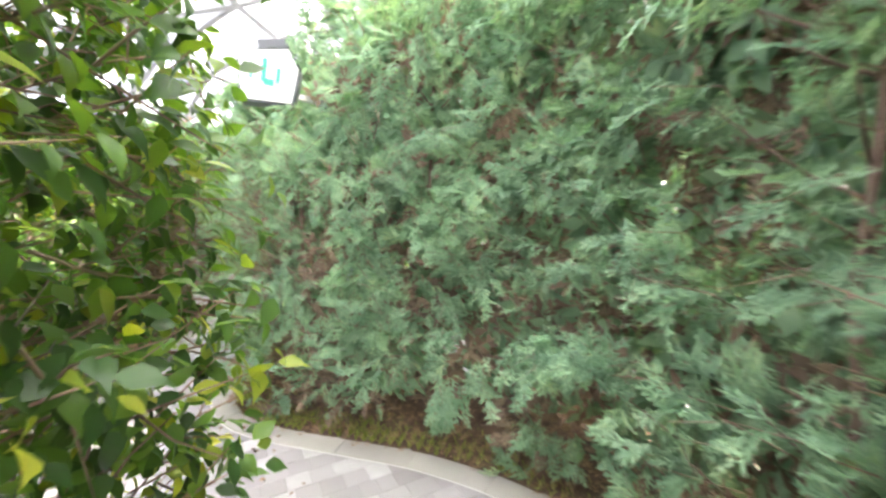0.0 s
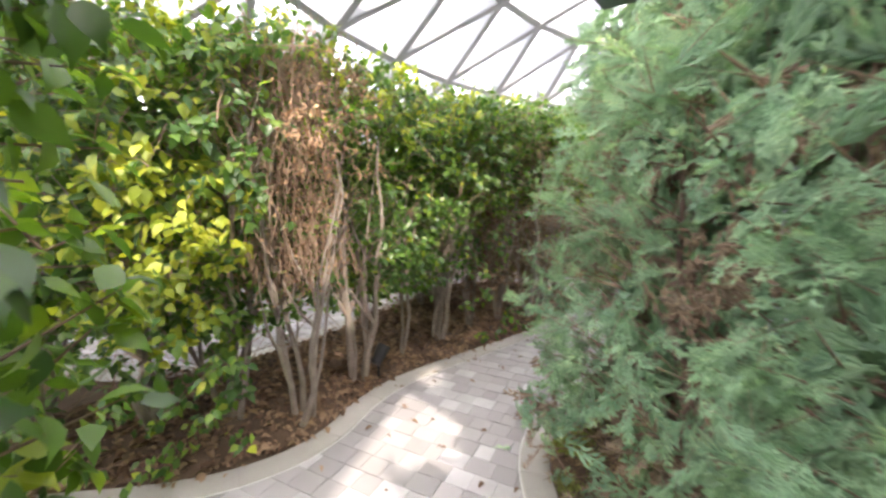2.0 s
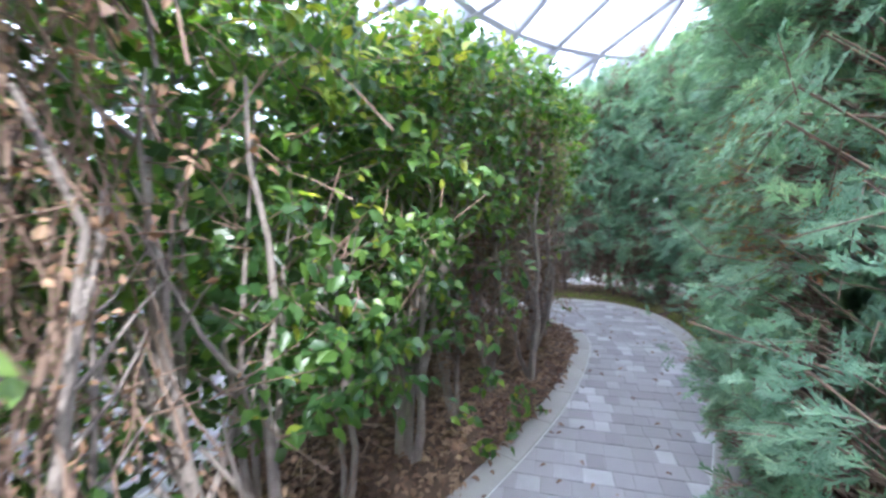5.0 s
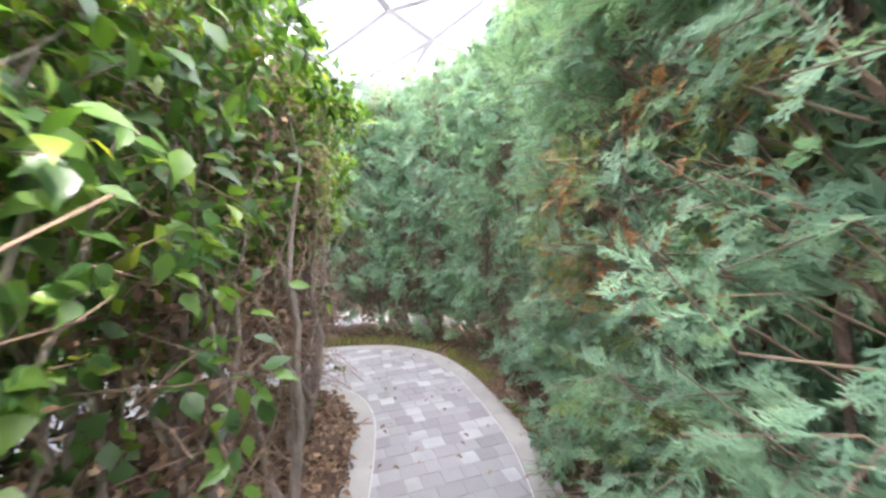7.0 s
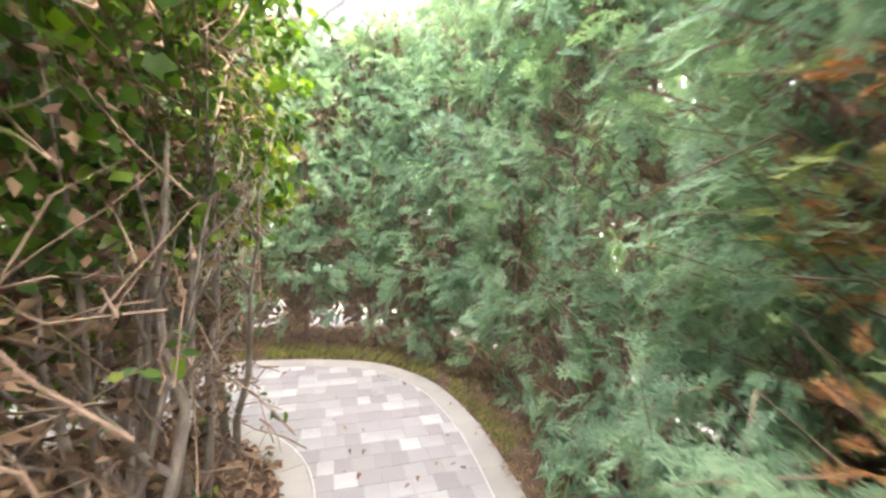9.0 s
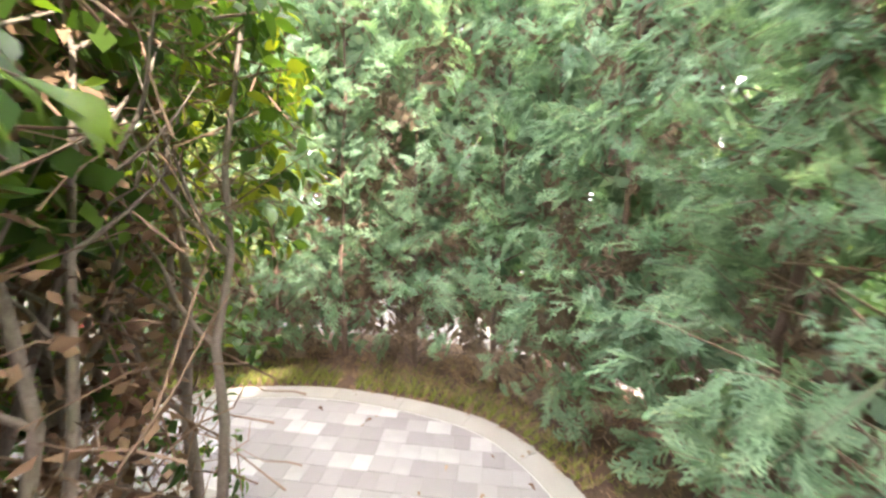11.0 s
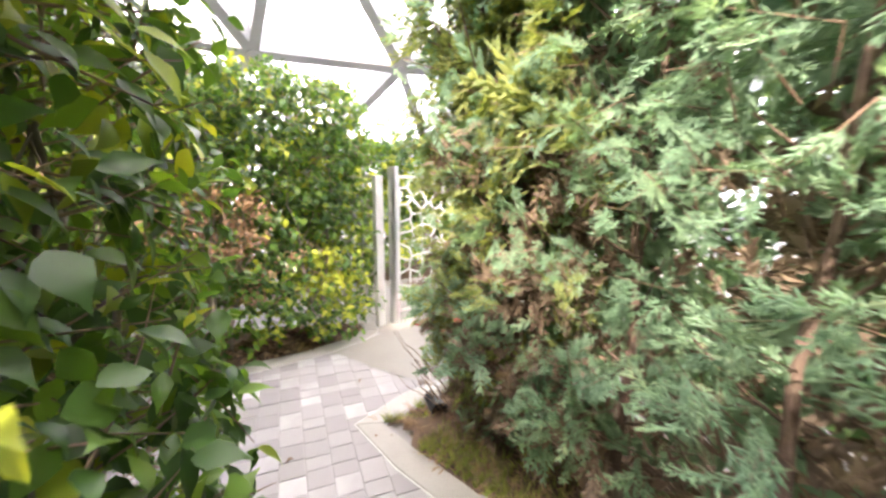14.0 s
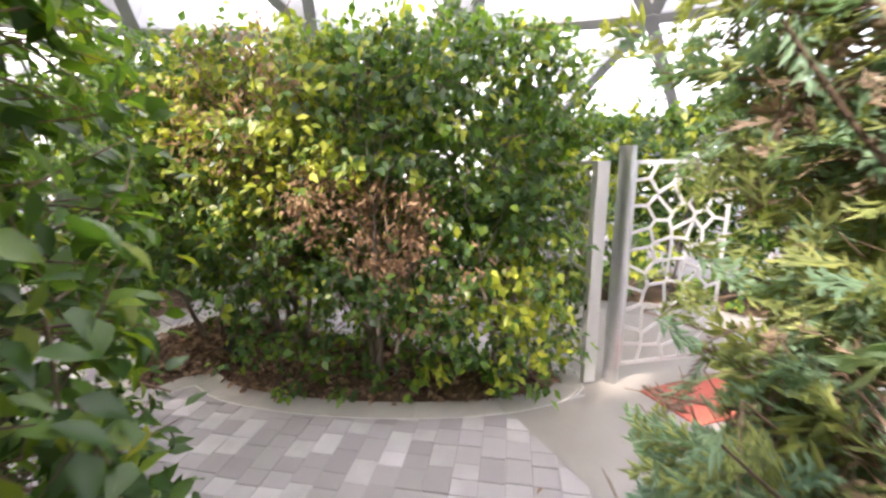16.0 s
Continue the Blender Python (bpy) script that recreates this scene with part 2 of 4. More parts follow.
def spray_template(pairs, spread, seed, width=0.033, second=False):
    """A flat feathery branchlet with paired side shoots that turn forwards."""
    r = np.random.default_rng(seed)
    v, f = [], []

    def blade(a, b, w):
        a, b = np.array(a), np.array(b)
        d = b - a
        s = np.array([-d[1], d[0], 0])
        s = s / (np.linalg.norm(s) + 1e-9) * w
        k = len(v)
        v.extend([a, a + d * 0.45 + s, b, a + d * 0.45 - s + np.array([0, 0, 0.012])])
        f.extend([(k, k + 3, k + 2), (k, k + 2, k + 1)])

    blade((0, 0, 0), (0, 1.0, -0.12), 0.03)
    for i in range(pairs):
        y = 0.1 + 0.8 * i / pairs
        ln0 = spread * (1 - 0.7 * (i / pairs) ** 1.3)
        for s in (-1, 1):
            ln = ln0 * r.uniform(0.55, 1.2)
            y1 = y + r.uniform(-0.04, 0.04)
            tip = (s * ln * r.uniform(0.75, 1.05), y1 + ln * r.uniform(0.5, 1.1), r.uniform(-0.16, 0.18) - 0.12 * y)
            blade((0, y1, -0.12 * y), tip, width * r.uniform(0.7, 1.15))
            if second and ln > 0.2:
                mid = np.array((s * ln * 0.5, y + ln * 0.36, -0.06 * y))
                blade(mid, mid + np.array((s * 0.02, 0.17, r.uniform(-0.05, 0.06))), 0.042)
    return np.array(v), np.array(f)




def frond_template(shoots, fingers, seed, width):
    """A drooping branch tip: shoots by turns on both sides of its axis, each split into short blunt fingers with a ridge."""
    r = np.random.default_rng(seed)
    v, f = [], []

    def finger(a, b, w):
        d = b - a
        s = np.array([-d[1], d[0], 0.0])
        s = s / (np.linalg.norm(s) + 1e-9) * w
        m = a + d * 0.5
        k = len(v)
        v.extend([a, m + s - (0, 0, w * 0.5), b, m - s - (0, 0, w * 0.5)])
        f.extend([(k, k + 3, k + 2), (k, k + 2, k + 1)])

    def axis(y):
        return np.array((0.05 * math.sin(3 * y + seed), y, -0.30 * y * y))

    for y in (0.0, 0.35, 0.68):
        finger(axis(y), axis(min(1.0, y + 0.42)), width * 0.7)
    for i in range(shoots):
        y = 0.10 + 0.74 * i / shoots
        s = 1 if i % 2 else -1
        ln = 0.46 * (1 - 0.55 * y) * r.uniform(0.7, 1.2)
        a0 = axis(y)
        turn = r.uniform(0.4, 0.75)
        way = np.array((s * math.sin(turn), math.cos(turn), r.uniform(-0.45, 0.15)))
        tip = a0 + way * ln
        finger(a0, tip, width)
        for k in range(fingers):
            q = a0 + way * ln * (0.30 + 0.55 * k / max(1, fingers))
            bend = turn + (0.55 if k % 2 else -0.6) * r.uniform(0.6, 1.2)
            finger(q, q + np.array((s * math.sin(bend), math.cos(bend), r.uniform(-0.3, 0.4))) * ln * r.uniform(0.38, 0.6), width * r.uniform(0.75, 1.05))
    return np.array(v), np.array(f)


FRONDS = [frond_template(11, 3, 1, 0.023), frond_template(12, 3, 2, 0.022), frond_template(10, 4, 3, 0.023)]
FRONDS_FAR = [frond_template(9, 1, 4, 0.04), frond_template(8, 2, 5, 0.042), frond_template(8, 1, 6, 0.044)]
FRONDS_IN = [frond_template(7, 1, 7, 0.06), frond_template(6, 1, 8, 0.06), frond_template(7, 1, 9, 0.065)]
FILL = spray_template(3, 0.42, 4, 0.095)
STICK = spray_template(2, 0.5, 5, 0.05)
CLOSE_V = np.array([(0, 0, 0), (-0.16, 0.14, 0.05), (0, 0.16, 0), (0.16, 0.14, 0.05), (-0.28, 0.36, 0.07), (0, 0.4, 0.0), (0.28, 0.36, 0.07),
                    (-0.2, 0.63, 0.03), (0, 0.66, -0.03), (0.2, 0.63, 0.03), (-0.07, 0.84, -0.06), (0.07, 0.84, -0.06), (0, 1.05, -0.2)])
CLOSE_F = np.array([(0, 2, 1), (0, 3, 2), (1, 2, 5), (1, 5, 4), (2, 3, 6), (2, 6, 5), (4, 5, 8), (4, 8, 7), (5, 6, 9), (5, 9, 8), (7, 8, 10), (8, 11, 10), (8, 9, 11), (10, 11, 12)])
PLAIN_LEAF = (np.array([(0, 0, 0), (-0.27, 0.42, 0.06), (0.27, 0.42, 0.06), (0, 1.0, -0.14), (0, 0.45, -0.02)]), np.array([(0, 2, 4), (0, 4, 1), (4, 2, 3), (4, 3, 1)]))
FLAT_LEAF = (np.array([(0, 0, 0), (-0.3, 0.45, 0), (0.3, 0.45, 0), (0, 1.0, -0.1)]), np.array([(0, 2, 1), (1, 2, 3)]))


# ---------------------------------------------------------------- plan
def smooth_line(pts, step=0.06, closed=False):
    """Points at even steps on a smooth curve through pts."""
    p = [np.array(q, float) for q in pts]
    ext = [p[-1]] + p + [p[0], p[1]] if closed else [2 * p[0] - p[1]] + p + [2 * p[-1] - p[-2]]
    out = []
    for a, b, c, d in zip(ext, ext[1:], ext[2:], ext[3:]):
        n = max(2, int(np.linalg.norm(c - b) / step))
        for t in np.arange(n) / n:
            out.append(0.5 * (2 * b + (c - a) * t + (2 * a - 5 * b + 4 * c - d) * t * t + (3 * b - a - 3 * c + d) * t ** 3))
    if not closed:
        out.append(p[-1])
    return np.array(out)


def inside(poly, pts):
    pts = np.asarray(pts)
    r = np.zeros(len(pts), bool)
    for a, b in zip(poly, np.roll(poly, -1, 0)):
        cross = ((a[1] > pts[:, 1]) != (b[1] > pts[:, 1]))
        xs = (b[0] - a[0]) * (pts[:, 1] - a[1]) / (b[1] - a[1] + 1e-12) + a[0]
        r ^= cross & (pts[:, 0] < xs)
    return r


def edge_distance(poly, pts):
    pts = np.asarray(pts)
    d = np.full(len(pts), 1e9)
    for i in range(0, len(pts), 4000):
        q = pts[i:i + 4000]
        d[i:i + 4000] = np.sqrt(((q[:, None] - poly[None]) ** 2).sum(-1)).min(1)
    return np.where(inside(poly, pts), d, -d)


def side_normals(line, closed):
    """Unit normals on the right-hand side of the line's way."""
    t = np.roll(line, -1, 0) - np.roll(line, 1, 0) if closed else np.gradient(line, axis=0)
    t = unit(t)
    return np.stack([t[:, 1], -t[:, 0]], 1)


# hedge bed along the inner side of the walk: its path side, its nose, and its back
BED_A = smooth_line([(-4.5, -1.4), (-3.7, -0.45), (-3.15, 0.19), (-2.84, 0.73), (-2.6, 1.25), (-2.55, 1.65), (-2.64, 1.95), (-2.85, 2.26), (-3.0, 2.6), (-3.08, 3.0),
                     (-3.13, 3.5), (-3.18, 4.1), (-3.27, 4.7), (-3.45, 5.4), (-3.66, 5.95), (-3.95, 6.27), (-4.35, 6.4), (-4.8, 6.33), (-5.2, 6.02), (-5.45, 5.5), (-5.5, 4.9),
                     (-5.25, 4.3), (-4.85, 3.6), (-4.5, 2.9), (-4.2, 2.3), (-4.0, 1.6), (-4.15, 0.9), (-4.7, 0.2), (-5.4, -0.5)], closed=True)
BED_D = smooth_line([(-0.62, -2.6), (-0.6, -1.0), (-0.58, 0.2), (-0.65, 0.72), (-0.88, 0.94), (-1.12, 0.92), (-1.32, 0.6), (-1.5, 0.0), (-1.75, -0.9), (-2.1, -2.6)], closed=True)
EDGE_R = smooth_line([(0.95, -2.6), (0.92, -0.5), (0.9, 0.8), (0.78, 1.55), (0.5, 1.95), (-0.05, 2.27), (-0.65, 2.46), (-1.12, 2.6), (-1.45, 2.76), (-1.7, 3.03), (-1.86, 3.4), (-1.93, 3.9),
                      (-1.98, 4.46), (-2.08, 5.12), (-2.22, 5.72), (-2.44, 6.28), (-2.8, 7.0), (-3.2, 7.52), (-3.6, 7.78), (-4.0, 7.88), (-4.5, 7.8), (-5.1, 7.57), (-5.5, 7.3), (-5.85, 6.95), (-6.12, 6.6)])
CORNER_R = np.array([(-6.35, 6.33), (-6.55, 6.5), (-6.74, 6.68), (-7.0, 7.1)])
EDGE_R = np.concatenate([EDGE_R, CORNER_R])
BACK_R = EDGE_R + side_normals(EDGE_R, False) * 1.15
BACK_R = BACK_R[::6]
BACK_R = np.array([q for q in BACK_R if np.sqrt(((EDGE_R - q) ** 2).sum(1)).min() > 0.9])
BED_R = np.concatenate([EDGE_R, BACK_R[::-1]])
BED_B = smooth_line([(-5.95, 3.42), (-6.2, 3.52), (-6.35, 3.66), (-6.38, 3.97), (-6.51, 4.32), (-6.7, 4.68), (-6.95, 5.05), (-7.24, 5.4), (-7.53, 5.64), (-7.76, 5.74), (-7.85, 5.62), (-7.75, 5.2), (-7.5, 4.5), (-7.2, 3.6), (-6.95, 2.6), (-6.33, 2.6)], closed=True)
BED_G = smooth_line([(-9.0, 4.3), (-9.5, 5.2), (-10.0, 6.2), (-10.2, 7.4), (-11.2, 7.4), (-11.2, 6.0), (-10.6, 4.9), (-9.9, 4.0)], closed=True)
WALK_LINE = smooth_line([(x, y) for t, x, y, *_ in ROWS], 0.1)
LINE_3D = np.column_stack([WALK_LINE, np.full(len(WALK_LINE), 1.48)])

# ---------------------------------------------------------------- ground
bm = bmesh.new()
bmesh.ops.create_circle(bm, cap_ends=True, radius=600, segments=64, matrix=Matrix.Translation((0, 0, -0.06)))
me = bpy.data.meshes.new("ground")
bm.to_mesh(me)
bm.free()
me.materials.append(SAND)
ground = tagged(new("ground", me), "bare sandy ground outside the dome reaching to the horizon", "ground", kind="structure")

bm = bmesh.new()
bmesh.ops.create_circle(bm, cap_ends=True, radius=20.0, segments=72, matrix=Matrix.Translation((2, 11, -0.006)))
me = bpy.data.meshes.new("pavement")
bm.to_mesh(me)
bm.free()
me.materials.append(MORTAR)
pavement = tagged(new("pavement", me), "winding garden path of mixed grey square pavers with pale kerbs", "pavement", kind="structure")


def bed(name, poly, mound, label):
    """Soil that rises a little from its kerb."""
    lo, hi = poly.min(0) - 0.1, poly.max(0) + 0.1
    h = 0.07
    xs, ys = np.arange(lo[0], hi[0], h), np.arange(lo[1], hi[1], h)
    gx, gy = np.meshgrid(xs, ys, indexing="ij")
    pts = np.stack([gx.ravel(), gy.ravel()], 1)
    d = edge_distance(poly, pts)
    z = np.where(d > 0, mound * (1 - np.exp(-np.maximum(d, 0) / 0.18)), -0.02)
    z = z + np.array([noise.noise(Vector((p[0] * 5, p[1] * 5, 3))) for p in pts]) * 0.018 * (d > 0.05)
    keep = (d > -0.10).reshape(gx.shape)
    ok = keep[:-1, :-1] & keep[1:, :-1] & keep[:-1, 1:] & keep[1:, 1:]
    i, j = np.nonzero(ok)
    n = len(ys)
    a = i * n + j
    f = np.concatenate([np.stack([a, a + n, a + n + 1], 1), np.stack([a, a + n + 1, a + 1], 1)])
    s = Soup()
    s.add(np.column_stack([pts, z]), f)
    return tagged(new(name, s.mesh(name, SOIL, smooth=True)), label, "planting bed", kind="structure")


bed_a = bed("bed_1", BED_A, 0.07, "dark soil bed under the leafy hedge strewn with dry leaves")
bed_d = bed("bed_2", BED_D, 0.06, "dark soil bed under the leafy hedge at the path's turn")
bed_r = bed("bed_3", BED_R, 0.05, "soil bed under the conifers with brown needles and thin grass")
bed_b = bed("bed_4", BED_B, 0.06, "dark soil bed with dry leaves under the rounded hedge")
bed_g = bed("bed_5", BED_G, 0.06, "soil bed under the hedge behind the gate")

KERB_W = 0.165


def kerb_run(line, closed, inward, parent):
    """Kerb stones of about half a metre along a line and the white joint beside them. inward: +1 where the path lies on the line's right."""
    nrm = side_normals(line, closed) * inward
    if closed:
        line, nrm = np.concatenate([line, line[:1]]), np.concatenate([nrm, nrm[:1]])
    per, k = 8, 0
    while k < len(line) - 1:
        a = line[k:k + per + 1]
        b = a + nrm[k:k + per + 1] * KERB_W
        if len(a) < 2:
            break
        m = len(a)
        cut = 0.002
        a, b = a.copy(), b.copy()
        for e in (a, b):
            e[0] += unit(e[1] - e[0]) * cut
            e[-1] -= unit(e[-1] - e[-2]) * cut
        z1 = 0.006 + 0.0015 * ((k * 7) % 5) / 5
        ins = 0.006
        c = a + (b - a) * (ins / KERB_W)
        d = b - (b - a) * (ins / KERB_W)
        cols = [np.column_stack([q, np.full(m, z)]) for q, z in ((a, -0.05), (a, z1 - ins), (c, z1), (d, z1), (b, z1 - ins), (b, -0.05))]
        v = np.concatenate(cols)
        f = []
        for r in range(5):
            for q in range(m - 1):
                p0, p1 = r * m + q, (r + 1) * m + q
                f += [(p0, p1, p1 + 1), (p0, p1 + 1, p0 + 1)] if inward < 0 else [(p0, p1 + 1, p1), (p0, p0 + 1, p1 + 1)]
        for q in (0, m - 1):
            ids = [r * m + q for r in range(6)]
            f += [(ids[0], ids[t], ids[t + 1]) for t in range(1, 5)]
        s = Soup()
        s.add(v, f)
        part("kerbstone", s.mesh("kerbstone", KERB), KERB, parent)
        k += per
    s = Soup()
    e0, e1 = line + nrm * (KERB_W + 0.001), line + nrm * (KERB_W + 0.009)
    m = len(line)
    v = np.concatenate([np.column_stack([e0, np.full(m, 0.0045)]), np.column_stack([e1, np.full(m, 0.0045)])])
    q = np.arange(m - 1)
    f = np.concatenate([np.stack([q, q + m, q + m + 1], 1), np.stack([q, q + m + 1, q + 1], 1)])
    s.add(v, f)
    part("joint_line", s, WHITE_LINE, parent, "thin white joint between kerb and pavers")


# ---------------------------------------------------------------- dome
DOME_C, DOME_R = np.array((2.0, 11.0, -21.0)), 29.2


def dome_point(rho, deg, r=DOME_R):
    a, th = radians(deg), rho / DOME_R
    return DOME_C + r * np.array((math.sin(th) * math.cos(a), math.sin(th) * math.sin(a), math.cos(th)))


RINGS = [(22.3, 5.0, 36), (19.5, 8.0, 36), (16.5, 2.0, 36), (13.4, 10.0, 36), (10.45, 5.0, 36), (7.6, 0.0, 24), (4.6, 0.0, 12), (1.8, 0.0, 6)]
dome = tagged(new("dome_roof"), "white steel lattice dome with frosted panels over the maze", "dome roof", kind="structure")
fins, flanges, skin = bmesh.new(), bmesh.new(), Soup()
rows_of = [[dome_point(rho, off + 360.0 * i / n) for i in range(n)] for rho, off, n in RINGS]
links_of = []
for k in range(len(rows_of) - 1):
    lo, hi = rows_of[k], rows_of[k + 1]
    for i in range(len(lo)):
        links_of.append((lo[i], lo[(i + 1) % len(lo)]))
        near = sorted(hi, key=lambda q: np.linalg.norm(q - lo[i]))[:2 if len(hi) == len(lo) else 1]
        for q in near:
            links_of.append((lo[i], q))
links_of += [(rows_of[-1][i], rows_of[-1][(i + 1) % 6]) for i in range(6)]
for a, b in links_of:
    mid = (a + b) / 2 - DOME_C
    up = mid / np.linalg.norm(mid)
    bar(fins, a + up * 0.37, b + up * 0.37, 0.08, 0.70, up)
    bar(flanges, a, b, 0.18, 0.04, up)
for r in rows_of:
    for q in r:
        up = (q - DOME_C) / np.linalg.norm(q - DOME_C)
        bmesh.ops.create_cone(flanges, cap_ends=True, segments=8, radius1=0.13, radius2=0.13, depth=0.10, matrix=Matrix.Translation(q) @ Vector(up).to_track_quat("Z", "Y").to_matrix().to_4x4())
part("beam", fins, STEEL, dome, "pale grey deep steel beams")
part("flange", flanges, FLANGE, dome, "dark lower flanges and hubs")
rings, segs = 26, 72
g = np.array([[dome_point(22.3 * i / rings, 360.0 * j / segs, DOME_R + 0.74) for j in range(segs)] for i in range(rings + 1)]).reshape(-1, 3)
i, j = np.meshgrid(np.arange(rings), np.arange(segs), indexing="ij")
a, b = i * segs + j, i * segs + (j + 1) % segs
skin.add(g, np.concatenate([np.stack([a, b, b + segs], -1).reshape(-1, 3), np.stack([a, b + segs, a + segs], -1).reshape(-1, 3)]))
part("panel_skin", skin, PANEL, dome, "frosted white roof panels")

# ---------------------------------------------------------------- hedges


def bumpy(p, scale, seed):
    return noise.noise(Vector((p[0] * scale + seed, p[1] * scale - seed, p[2] * scale)))


def hedge_samples(line, nrm, height, per_m2, z0, r):
    """Places on the face of a hedge along a line: position, outward way. height: a function of the point."""
    seg = np.linalg.norm(np.diff(line, axis=0), axis=1)
    hs = np.array([height(p) for p in line])
    w = np.concatenate([[0], np.cumsum(seg * (hs[:-1] - z0))])
    n = int(w[-1] * per_m2)
    u = np.sort(r.uniform(0, w[-1], n))
    k = np.clip(np.searchsorted(w, u) - 1, 0, len(seg) - 1)
    t = (u - w[k]) / np.maximum(w[k + 1] - w[k], 1e-9)
    p = line[k] + (line[k + 1] - line[k]) * t[:, None]
    o = unit(nrm[k] + (nrm[k + 1] - nrm[k]) * t[:, None])
    z = z0 + (hs[k] - z0) * r.uniform(0, 1, n)
    return np.column_stack([p, z]), np.column_stack([o, np.zeros(n)]), hs[k]


def nearest(stations, pts):
    return ((pts[:, None, :2] - stations[None]) ** 2).sum(-1).argmin(1)


def top_samples(poly, height, per_m2, r, inset=0.0):
    lo, hi = poly.min(0), poly.max(0)
    n = int((hi - lo).prod() * per_m2)
    q = r.uniform(lo, hi, (n, 2))
    q = q[edge_distance(poly, q) > inset]
    return np.column_stack([q, [height(p) for p in q]])


def ficus_hedge(poly, stations, height, label, group, seed, swell=0.08, bare=(), dry=(), per_m2=120, shown=None, foot=0.30, twig_count=160, grow=1.0, thick=(), withered=None, pale=(), core=1.0, gaps=-0.42):
    """A clipped hedge of many-stemmed shrubs, each an object with its stems, twigs and leaves.
    bare: (x, y, z, radius, share of leaves lost) spots where the twigs show; dry: the same for withered leaves."""
    r = np.random.default_rng(seed)
    area = 0.5 * np.sum(poly[:, 0] * np.roll(poly[:, 1], -1) - np.roll(poly[:, 0], -1) * poly[:, 1])
    out = side_normals(poly, True) * (1 if area > 0 else -1)
    face = poly + out * swell
    closed = np.concatenate([face, face[:1]])
    cp, co, ch = hedge_samples(closed, np.concatenate([out, out[:1]]), height, per_m2, 0.12, r)
    tp = top_samples(poly, height, per_m2 * 0.9, r)
    keep = np.ones(len(cp), bool)
    if shown is not None:
        far = np.sqrt(((cp[:, None, :2] - shown[None]) ** 2).sum(-1)).min(1)
        keep &= (far < 2.9) | (r.uniform(0, 1, len(cp)) < 0.25)
    # thin near the foot, uneven gaps elsewhere
    gap = np.array([bumpy(p, 3.0, seed) for p in cp])
    keep &= r.uniform(0, 1, len(cp)) < np.clip(foot + 0.9 * (cp[:, 2] - 0.1), 0.22, 1.0)
    keep &= gap > gaps - 0.2 * r.uniform(0, 1, len(cp))
    for x, y, z, rad, loss in bare:
        d = np.sqrt(((cp - (x, y, z)) ** 2 * (1, 1, 0.45)).sum(1))
        keep &= ~((d < rad) & (r.uniform(0, 1, len(cp)) < loss))
    cp, co, ch = cp[keep], co[keep], ch[keep]
    extra = np.zeros(len(cp), bool)
    for x, y, z, rad, _ in dry:
        extra |= ((cp - (x, y, z)) ** 2).sum(1) < rad ** 2
    for _ in range(2):
        cp = np.concatenate([cp, cp[:len(extra)][extra] + r.normal(0, 0.06, (extra.sum(), 3))])
        co, ch = np.concatenate([co, co[:len(extra)][extra]]), np.concatenate([ch, ch[:len(extra)][extra]])
    lump = np.array([bumpy(p, 1.5, seed + 4) for p in cp])
    depth = np.where(r.uniform(0, 1, len(cp)) < 0.3, r.uniform(0.12, 0.42, len(cp)), r.exponential(0.07, len(cp)) - 0.05) - lump * 0.10
    depth += np.clip(cp[:, 2] - ch + 0.25, 0, 1) * 0.35
    cp = cp - co * depth[:, None]
    to = np.column_stack([r.normal(0, 0.25, (len(tp), 2)), np.ones(len(tp))])
    tp[:, 2] += r.normal(0.0, 0.035, len(tp)) + np.array([bumpy(p, 1.8, seed + 8) for p in tp]) * 0.07
    pos, way = np.concatenate([cp, tp]), np.concatenate([co, to])
    twig_dir = unit(way + np.column_stack([r.normal(0, 0.55, (len(pos), 2)), r.normal(0.15, 0.5, len(pos))]))
    length = r.uniform(0.10, 0.24, len(pos))
    owner = nearest(stations, pos)
    is_dry = np.zeros(len(pos), bool)
    for x, y, z, rad, share in dry:
        d = np.sqrt(((pos - (x, y, z)) ** 2).sum(1))
        is_dry |= (d < rad) & (r.uniform(0, 1, len(pos)) < share)
    # pale spots: yellow-green put into the colour, mostly for leaves in sunlight
    is_pale = np.zeros(len(pos), bool)
    for x, y, z, rad, share in pale:
        d = np.sqrt(((pos - (x, y, z)) ** 2).sum(1))
        is_pale |= (d < rad) & (r.uniform(0, 1, len(pos)) < share * np.clip(1.6 - 1.2 * d / rad, 0, 1))
    things = []
    for s, st in enumerate(stations):
        h = height(st)
        thing = tagged(new("ficus_shrub"), label, "hedge shrub", group)
        thing.location = (st[0], st[1], 0.03)
        base = np.array((st[0], st[1], 0.03))
        fine, leaves = Soup(), Soup()
        # stems from the foot, each forking into limbs
        brown = withered is not None and (st[0] - withered[0]) ** 2 + (st[1] - withered[1]) ** 2 < 0.09
        woody = brown or any((st[0] - x) ** 2 + (st[1] - y) ** 2 < rad ** 2 for x, y, rad in thick)
        n_stem = 4 if brown else int(r.integers(2, 5))
        for q in range(n_stem):
            wood = Soup()
            a = 2 * np.pi * q / n_stem + r.uniform(-0.5, 0.5)
            lean = r.uniform(0.12, 0.36) if brown else r.uniform(0.06, 0.26)
            n = 9
            t = np.linspace(0, 1, n)
            top = h * r.uniform(0.62, 0.9)
            bend = np.cumsum(r.normal(0, 0.028, (n, 2)), 0)
            pts = np.column_stack([np.cos(a) * (0.03 + lean * t ** 0.7) + bend[:, 0], np.sin(a) * (0.03 + lean * t ** 0.7) + bend[:, 1], t * top])
